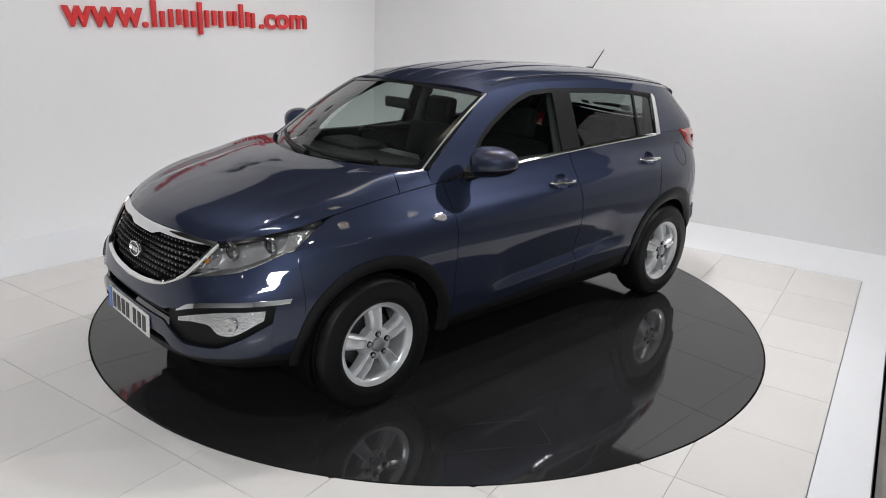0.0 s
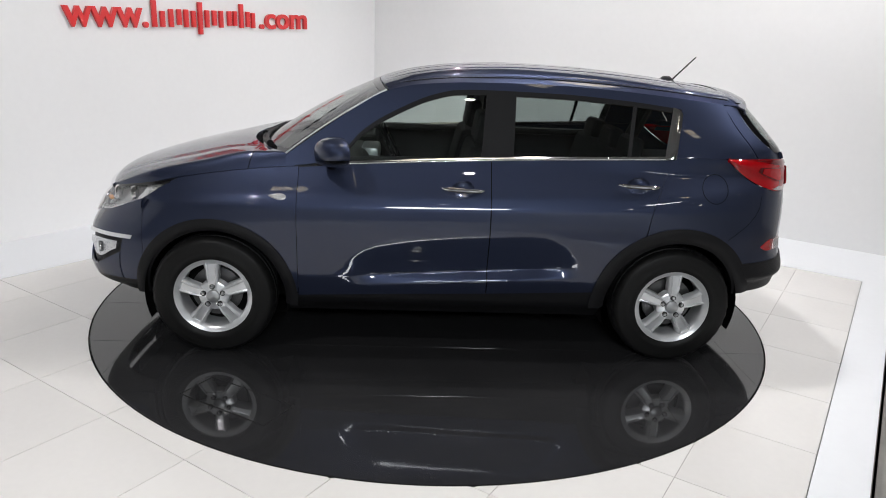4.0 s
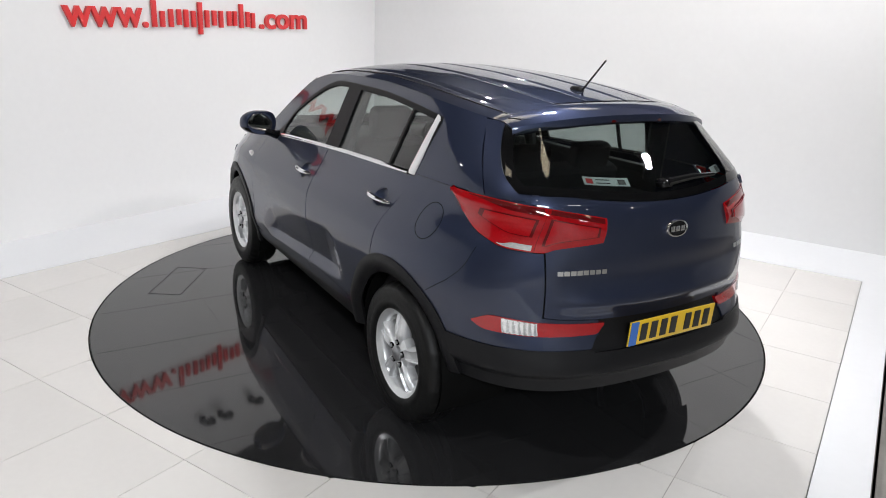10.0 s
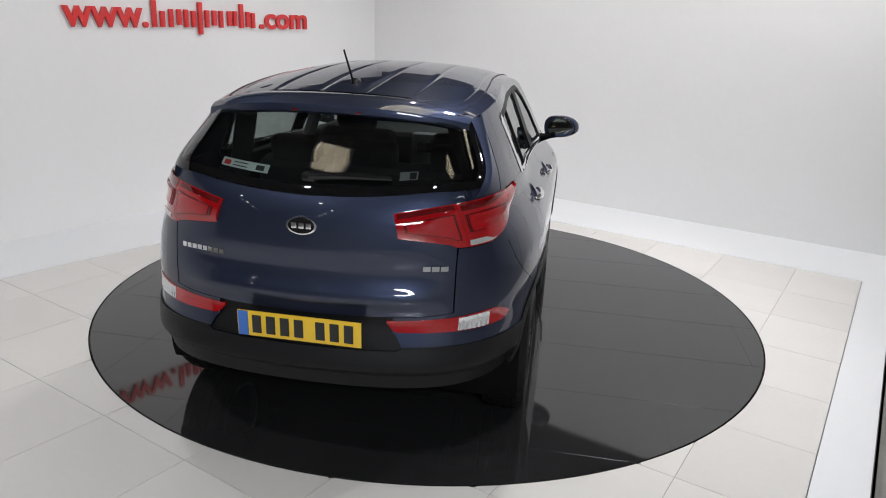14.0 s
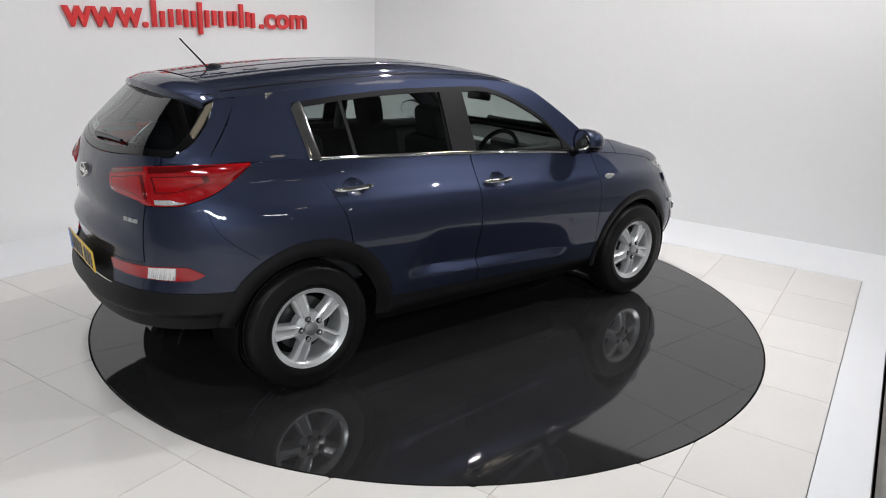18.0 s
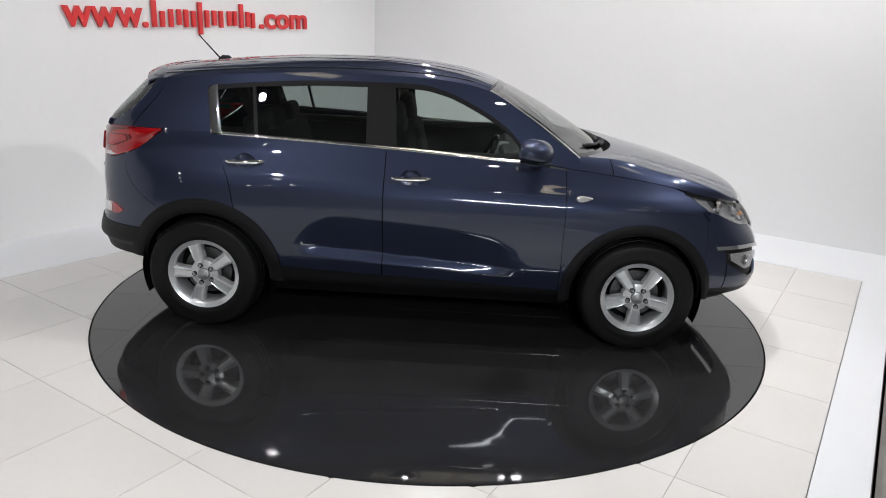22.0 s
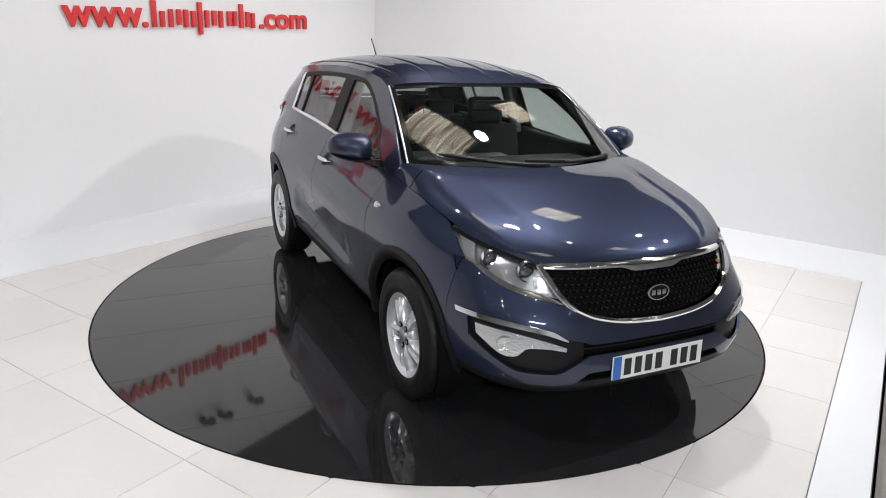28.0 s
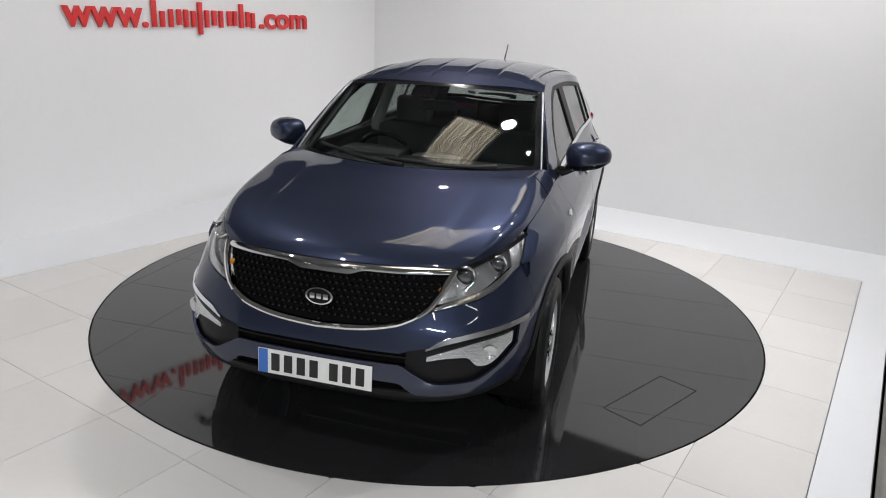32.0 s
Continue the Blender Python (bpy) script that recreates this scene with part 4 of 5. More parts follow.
    strip("headlamp_edge", a_lo, c1, lambda d: TIP(d) - 0.008, lambda d: TIP(d) + 0.006, lambda d, z: hl(d, z, 0.003), 24, 2, M_GLOSSB, car, mirror=True, thick=0.02)
    strip("headlamp_reflector", ang_y(0.745, 0.86), d_end - 0.3, lambda d: LOW(d) + 0.006, lambda d: TIP(d) - 0.010, lambda d, z: hl(d, z, -0.016), 10, 4, M_FACET, car, mirror=True, thick=0.01)
    strip("headlamp_reflector", d_in + 1.0, ang_y(0.57, 0.80), lambda d: LOW(d) + 0.02, lambda d: LOW(d) + 0.075, lambda d, z: hl(d, z, -0.035), 8, 4, M_FACET, car, mirror=True, thick=0.01)
    for s in (1, -1):
        for y, z, r in ((0.589, 0.850, 0.047), (0.703, 0.876, 0.043)):
            d = ang_y(y, z)
            p = ang_pt(d, z, -0.046)
            turn = math.degrees(math.atan2(p.y, p.x)) * 0.55
            unit = lathe([(r * 0.84, 0.008), (r * 0.92, 0.018), (r * 0.99, 0.021), (r * 1.09, 0.013), (r * 1.12, -0.002), (r * 0.86, -0.012), (r * 0.80, 0.002)], 28, "Z", True)
            m = Matrix.Translation((p.x, s * p.y, p.z)) @ pose(0, 0, 0, 0, 90, s * turn)
            bmesh.ops.transform(unit, matrix=m, verts=unit.verts)
            ring = part("projector", unit, M_CHROME, car, "chrome projector ring")
            ball = bmesh.new()
            bmesh.ops.create_uvsphere(ball, u_segments=20, v_segments=12, radius=r * 0.80)
            bmesh.ops.transform(ball, matrix=m @ Matrix.Diagonal((1, 1, 0.45, 1)), verts=ball.verts)
            part("projector_lens", ball, M_PROJ, ring, "glass projector lens")
        p = ang_pt(ang_y(0.505, 0.808), 0.808, -0.03)
        bulb = bmesh.new()
        bmesh.ops.create_uvsphere(bulb, u_segments=12, v_segments=8, radius=0.014)
        bmesh.ops.translate(bulb, vec=(p.x, s * p.y, p.z), verts=bulb.verts)
        part("indicator_bulb", bulb, M_AMBER, car, "amber indicator bulb")
    # fog lamps with a chrome bar over them
    f_in, f_out = ang_y(0.477, 0.55), ang_y(0.782, 0.60)
    FT = curve((f_in, 0.566), (ang_y(0.58, 0.60), 0.598), (ang_y(0.68, 0.62), 0.618), (f_out, 0.624))
    FB = curve((f_in, 0.548), (ang_y(0.57, 0.56), 0.562), (ang_y(0.628, 0.56), 0.560), (ang_y(0.670, 0.515), 0.517), (ang_y(0.700, 0.512), 0.512), (f_out, 0.580))
    b_in, b_out = ang_y(0.468, 0.60), ang_y(0.822, 0.65)
    BB = curve((b_in, 0.597), (ang_y(0.56, 0.63), 0.628), (ang_y(0.683, 0.65), 0.648), (b_out, 0.656))
    strip("fog_lamp", f_in, f_out, FB, FT, lambda d, z: ang_pt(d, z, -0.004), 24, 6, M_FOGL, car, mirror=True, thick=0.02, label="clear fog lamp and daytime light")
    strip("fog_trim", b_in, b_out, lambda d: BB(d) - 0.002, lambda d: BB(d) + 0.006 + 0.014 * smooth01((d - b_in) / 3) , lambda d, z: ang_pt(d, z, 0.008), 24, 3, M_CHROME, car, mirror=True, thick=0.02, label="chrome fog lamp bar")
    for s in (1, -1):
        p = ang_pt(ang_y(0.705, 0.567), 0.567, 0.0)
        bm = lathe([(0.0001, -0.004), (0.012, -0.003), (0.026, 0.001), (0.031, 0.003), (0.033, -0.008)], 24, "Z")
        bmesh.ops.transform(bm, matrix=Matrix.Translation((p.x, s * p.y, p.z)) @ pose(0, 0, 0, 0, 90, s * 28), verts=bm.verts)
        part("fog_bowl", bm, M_FOGL, car)


def badge_at(car, at, way):
    """An oval chrome badge with a plain dark middle."""
    m = Matrix.Translation(at) @ pose(0, 0, 0, 0, 90 * way - (8 if way > 0 else -6), 0) @ Matrix.Diagonal((0.58, 1, 1, 1))
    disc = lathe([(0.0001, 0.004), (0.052, 0.004), (0.054, 0.0), (0.054, -0.012)], 40, "Z")
    bmesh.ops.transform(disc, matrix=m, verts=disc.verts)
    b = part("badge", disc, M_GLOSSB, car, "oval badge with a dark face")
    ring = lathe([(0.052, 0.003), (0.054, 0.008), (0.062, 0.007), (0.066, -0.004), (0.064, -0.012)], 40, "Z")
    bmesh.ops.transform(ring, matrix=m, verts=ring.verts)
    part("badge_ring", ring, M_CHROME, b, "chrome oval ring")
    for k in (-1, 0, 1):
        bar = box_bm(0.040, 0.022, 0.006, (0, k * 0.030, 0.006), 0.002)
        bmesh.ops.transform(bar, matrix=m, verts=bar.verts)
        part("badge_bar", bar, M_CHROME, b)


def plate(car, at, way, mat, tilt=0):
    base = Matrix.Translation(at) @ pose(0, 0, 0, 0, tilt, 0)

    def bit(name, sx, sy, sz, p, mt, parent, bevel=0.0):
        bm = box_bm(sx, sy, sz, p, bevel)
        bmesh.ops.transform(bm, matrix=base, verts=bm.verts)
        return part(name, bm, mt, parent, "", bool(bevel))
    pl = bit("number_plate", 0.006, 0.522, 0.111, (0, 0, 0), mat, car, 0.002)
    f = 0.0045 * way
    bit("blue_band", 0.003, 0.042, 0.107, (f * 0.9, way * -0.236, 0), M_PLATE_B, pl)
    y = way * -0.178
    for k in range(7):
        bit("plate_bar", 0.0025, 0.038, 0.078, (f, y, 0), M_INK, pl)
        y += way * (0.0595 if k != 3 else 0.090)


def build_rear(car):
    MIR = dict(mirror=True)

    def rp(y, z, off=0.0):
        return end_pt(y, z, False, off)
    # tail lamps: red, wrapping from the wing on to the tailgate
    d_tip, d_in = ang_x(-1.56, 1.2), ang_y(0.365, 1.1, False)
    span = d_in - d_tip

    def at(k):
        return d_tip + span * k
    HI = curve((d_tip, 1.206), (ang_x(-1.75, 1.2), 1.206), (ang_y(0.60, 1.19, False), 1.192), (ang_y(0.50, 1.18, False), 1.177), (d_in, 1.150))
    LO = curve((d_tip, 1.198), (ang_x(-1.62, 1.15), 1.150), (ang_x(-1.68, 1.11), 1.108), (ang_x(-1.74, 1.075), 1.075), (ang_x(-1.82, 1.045), 1.045), (ang_x(-1.90, 1.022), 1.022), (ang_y(0.606, 1.02, False), 1.016), (ang_y(0.57, 1.03, False), 1.030), (d_in, 1.056))
    split = ang_y(0.605, 1.1, False)

    def puff(off):
        return lambda d, z: ang_pt(d, z, off + 0.013 * math.sin(math.pi * min(1, max(0, (z - LO(d)) / max(0.01, HI(d) - LO(d))))))
    strip("tail_lamp", at(0.0), split - 0.025, LO, HI, puff(0.004), 24, 12, M_RED, car, thick=0.02, label="red tail lamp", **MIR)
    strip("tail_lamp", split + 0.025, at(1.0), LO, HI, puff(0.004), 18, 12, M_RED, car, thick=0.02, label="red tail lamp on the tailgate", **MIR)
    strip("lamp_insert", ang_x(-1.74, 1.12), split - 1.0, lambda d: LO(d) + 0.06, lambda d: HI(d) - 0.045, puff(0.010), 12, 6, M_DKRED, car, thick=0.01, **MIR)
    strip("lamp_insert", split + 1.0, d_in - 1.6, lambda d: LO(d) + 0.03, lambda d: HI(d) - 0.035, puff(0.010), 12, 6, M_DKRED, car, thick=0.01, **MIR)
    strip("lamp_insert", ang_x(-1.765, 1.12), split - 1.5, lambda d: LO(d) + 0.0635, lambda d: HI(d) - 0.0485, puff(0.013), 12, 6, M_RED, car, thick=0.01, **MIR)
    strip("lamp_insert", split + 1.5, d_in - 2.2, lambda d: LO(d) + 0.0335, lambda d: HI(d) - 0.0385, puff(0.013), 12, 6, M_RED, car, thick=0.01, **MIR)
    # Darker red laid along the top, where the lamp reflects dark surroundings.
    strip("lamp_insert", at(0.10), split - 0.6, lambda d: HI(d) - 0.006 - 0.024 * smooth01((d - at(0.10)) / (0.25 * span)), lambda d: HI(d) - 0.003, puff(0.006), 16, 3, M_DKRED, car, thick=0.008, label="deep red band painted for the dark reflection on the lamp", **MIR)
    strip("lamp_insert", split + 0.6, d_in - 0.6, lambda d: HI(d) - 0.020, lambda d: HI(d) - 0.003, puff(0.006), 12, 3, M_DKRED, car, thick=0.008, label="deep red band painted for the dark reflection on the lamp", **MIR)
    r_out = ang_x(-1.86, 1.03)
    strip("reversing_light", r_out, split - 0.5, lambda d: LO(d) + 0.007, lambda d: LO(d) + 0.010 + 0.019 * smooth01((d - r_out) / 2.5), puff(0.008), 24, 3, M_WHITEL, car, thick=0.01, label="clear lower lamp strip", **MIR)
    # tailgate
    GLASS_LO = curve((0, 1.198), (0.157, 1.203), (0.368, 1.219), (0.45, 1.228), (0.55, 1.236), (0.62, 1.236))
    edge_y = curve((0.0, 0.599), (0.62, 0.600), (0.66, 0.600), (1, 0.62))

    def gate_hi(y):
        return GLASS_LO(abs(y)) - 0.004
    GATE_LO = curve((0, 0.728), (0.33, 0.732), (0.50, 0.738), (0.60, 0.750))

    def swage(y, z):
        return 0.018 * math.exp(-((z - 0.805) / 0.035) ** 2) - 0.016 * math.exp(-((z - 0.905) / 0.05) ** 2)
    for s in (1, -1):
        def gate(u, v, s=s):
            y = edge_y(v) * u
            z = GATE_LO(y) + (gate_hi(y) - GATE_LO(y)) * v
            p = rp(y, z, swage(y, z) * smooth01((0.6 - y) / 0.2))
            return Vector((p.x, s * p.y, p.z))
        skin("tailgate", gate, 26, 34, M_PAINT, car, thick=0.015, flip=(s > 0))
    # body side of the tailgate gap, beside and under the lamps
    strip("rear_corner", lambda v: ang_x(-1.716, 0.60 + 0.45 * v), lambda v: ang_y(0.6055, 0.60 + 0.416 * v, False), lambda d: 0.60, lambda d: LO(d) - 0.004, ang_pt, 14, 24, M_PAINT, car, **MIR)
    strip("gate_seal", ang_y(0.64, 0.9, False), ang_y(0.55, 0.9, False), lambda d: 0.70, lambda d: 1.10, lambda d, z: ang_pt(d, z, -0.014), 3, 12, M_DARK, car, **MIR)
    # rear glass, its black border, and the painted gate side beside it
    shut = curve((1.20, -1.762), (1.259, -1.719), (1.379, -1.626), (1.472, -1.566), (1.52, -1.54))
    rim = curve((1.20, -1.93), (1.235, -1.885), (1.301, -1.788), (1.403, -1.695), (1.482, -1.652), (1.52, -1.64))
    BOT = curve((ang_x(-1.90, 1.23), 1.236), (ang_y(0.45, 1.22, False), 1.228), (ang_y(0.368, 1.22, False), 1.219), (ang_y(0.157, 1.2, False), 1.203), (180.0, 1.198))
    Z_TOP = 1.500

    def edge_a(v, more=0.0):
        z = 1.236 + (Z_TOP - 1.236) * v
        return ang_x(rim(z) - more, z)

    def rglass(u, v, off=0.0):
        s = 2 * u - 1
        a0 = edge_a(v)
        d = a0 + (180 - a0) * (1 - abs(s))
        z = BOT(d) + (Z_TOP - BOT(d)) * v
        p = ang_pt(d, z, off)
        return Vector((p.x, math.copysign(p.y, s) if s else 0.0, p.z))
    skin("rear_screen", rglass, 44, 18, M_PRIVACY, car, thick=0)
    strip("screen_border", lambda v: edge_a(v), lambda v: edge_a(v, 0.045), BOT, lambda d: Z_TOP, lambda d, z: ang_pt(d, z, 0.001), 4, 16, M_FRIT, car, thick=0, **MIR)
    strip("screen_border", lambda v: edge_a(0.0), 180.0, BOT, lambda d: BOT(d) + 0.030, lambda d, z: ang_pt(d, z, 0.001), 24, 2, M_FRIT, car, thick=0, **MIR)
    strip("gate_side", lambda v: ang_x(shut(1.209 + (1.485 - 1.209) * v) - 0.004, 1.209 + (1.485 - 1.209) * v), lambda v: ang_x(rim(1.209 + (1.485 - 1.209) * v) + 0.003, 1.209 + (1.485 - 1.209) * v), lambda d: 1.209, lambda d: 1.485, ang_pt, 10, 18, M_PAINT, car, **MIR)
    strip("gate_corner", ang_y(0.615, 1.2, False), ang_x(-1.93, 1.215), lambda d: HI(d) + 0.003, lambda d: max(BOT(d) - 0.002, HI(d) + 0.006), lambda d, z: ang_pt(d, z, -0.002), 8, 4, M_PAINT, car, **MIR)
    strip("gate_corner", ang_x(-1.66, 1.22), ang_y(0.46, 1.22, False), lambda d: 1.165, lambda d: 1.238, lambda d, z: ang_pt(d, z, -0.007), 24, 6, M_PAINT, car, **MIR)
    # spoiler: a short roof lip over the glass
    lead_y, trail_y = half(-1.585, 1.486) - 0.004, half(-1.665, 1.470) + 0.004

    def spoiler(u, v):
        s = 2 * u - 1
        q = 1 - 0.45 * abs(s) ** 2 - 0.55 * abs(s) ** 5
        lead = Vector((-1.58 - 0.075 * (1 - s * s), -lead_y * s, 1.484 + (1.560 - 1.484) * q))
        trail = Vector((-1.705 - 0.125 * (1 - abs(s) ** 2.4), -trail_y * s, 1.466 + 0.056 * (1 - abs(s) ** 2.6)))
        k = min(1, v / 0.7)
        p = lead.lerp(trail, k)
        p.z += 0.012 * math.sin(math.pi * k)
        if v > 0.7:
            k = (v - 0.7) / 0.3
            p += Vector((-0.006 * math.sin(math.pi * min(1, 2 * k)) + 0.085 * max(0, k - 0.4), 0, -0.040 * min(1, 2.2 * k)))
        return p
    part("spoiler_seam", tube_bm([spoiler(k / 30, 0.0) + Vector((0, 0, 0.001)) for k in range(31)], 0.0025, 6), M_DARK, car, "dark seam between roof and spoiler")
    skin("spoiler", spoiler, 36, 20, M_PAINT, car, thick=0.01, flip=True)
    part("brake_light", box_bm(0.02, 0.30, 0.012, (-1.822, 0, 1.496), 0.003), M_DKRED, car, "dark red high brake light")
    # bumper: painted strip with reflectors, plate recess, black lower moulding

    r0, r1 = ang_x(-1.823, 0.70), ang_y(0.345, 0.69, False)

    def rfa(k):
        return r0 * (1 - k) + r1 * k
    RH = curve((r0, 0.708), (ang_y(0.762, 0.74, False), 0.742), (ang_y(0.605, 0.725, False), 0.728), (r1, 0.716))
    RL = curve((r0, 0.702), (ang_y(0.783, 0.68, False), 0.678), (ang_y(0.56, 0.67, False), 0.670), (ang_y(0.385, 0.672, False), 0.672), (r1, 0.708))
    strip("reflector", r0, r1, RL, RH, lambda d, z: ang_pt(d, z, 0.004), 30, 4, M_RED, car, thick=0.015, label="long red rear reflector", **MIR)
    strip("fog_light", ang_y(0.732, 0.7, False), ang_y(0.62, 0.7, False), lambda d: RL(d) + 0.004, lambda d: RH(d) - 0.004, lambda d, z: ang_pt(d, z, 0.0075 + 0.0022 * math.sin(d * 7.5)), 72, 4, M_FACET, car, thick=0.01, label="ribbed clear section of the rear reflector", **MIR)
    strip("rear_bumper", ang_y(0.606, 0.65, False), ang_y(0.37, 0.62, False), lambda d: 0.590 + 0.078 * smooth01((0.435 - ang_pt(d, 0.62).y) / 0.065), lambda d: GATE_LO(ang_pt(d, 0.72).y) - 0.0025, lambda d, z: ang_pt(d, z, 0.001), 26, 8, M_PAINT, car, **MIR)
    c0 = ang_x(-1.71, 0.5)

    def clad_hi(d):
        y = ang_pt(d, 0.6).y
        return 0.615 if y > 0.40 else 0.60
    strip("bumper_moulding", c0, 180.0, lambda d: 0.408 - 0.02 * math.cos(radians(d)), clad_hi, lambda d, z: ang_pt(d, z, 0.008 - 0.028 * smooth01((0.515 - z) / 0.03)), 50, 16, M_BLACK, car, **MIR)
    strip("plate_recess", ang_y(0.47, 0.65, False), 180.0, lambda d: 0.595, lambda d: 0.728, lambda d, z: ang_pt(d, z, -0.012), 12, 6, M_BLACK, car, **MIR)
    part("bumper_floor", box_bm(0.35, 1.2, 0.02, (-1.86, 0, 0.455), 0.005), M_DARK, car)
    plate(car, Vector((-2.176, 0, 0.669)), -1, M_PLATE_Y, tilt=-3)
    badge_at(car, Vector((rp(0, 1.085).x - 0.008, 0, 1.085)), -1)
    for y0, n, w, mat, lab in ((0.350, 8, 0.0270, M_CHROME, "chrome model name as plain bars"), (-0.575, 3, 0.034, M_SILVER, "small silver trim badge")):
        for k in range(n):
            a = y0 + k * w

            def letter(u, v, a=a, w=w):
                p = rp(abs(a + 0.82 * w * u), 0.926 + 0.019 * v, 0.005 + swage(0, 0.935) * smooth01((0.6 - abs(a)) / 0.2))
                return Vector((p.x, a + 0.82 * w * u, p.z))
            skin("name_bar", letter, 2, 2, mat, car, thick=0.004, label=lab, flip=True)
    # rear wiper, stickers inside the glass
    a, b = rglass(0.50, 0.22, 0.022), rglass(0.24, 0.20, 0.022)
    w = part("rear_wiper", tube_bm([a, rglass(0.37, 0.24, 0.026), b], [0.018, 0.014, 0.008], 8), M_GLOSSB, car, "black rear wiper")
    part("wiper_hub", box_bm(0.058, 0.064, 0.040, a + Vector((0.016, 0, -0.006)), 0.018, None, 3), M_GLOSSB, w, "black wiper hub")
    for u0, u1, v0, v1, m in ((0.655, 0.82, 0.17, 0.27, M_STICK), (0.165, 0.215, 0.16, 0.26, M_SILVER)):
        skin("sticker", lambda u, v, u0=u0, u1=u1, v0=v0, v1=v1: rglass(u0 + (u1 - u0) * u, v0 + (v1 - v0) * v, -0.006), 6, 3, m, car, thick=0, label="small pale window sticker")
    for u0, u1, v0, v1, m in ((0.790, 0.812, 0.19, 0.25, M_SIGN), (0.730, 0.780, 0.235, 0.247, M_INK), (0.730, 0.780, 0.195, 0.207, M_INK), (0.670, 0.700, 0.19, 0.25, M_INK), (0.170, 0.188, 0.17, 0.25, M_INK)):
        skin("sticker_bar", lambda u, v, u0=u0, u1=u1, v0=v0, v1=v1: rglass(u0 + (u1 - u0) * u, v0 + (v1 - v0) * v, -0.004), 4, 2, m, car, thick=0)


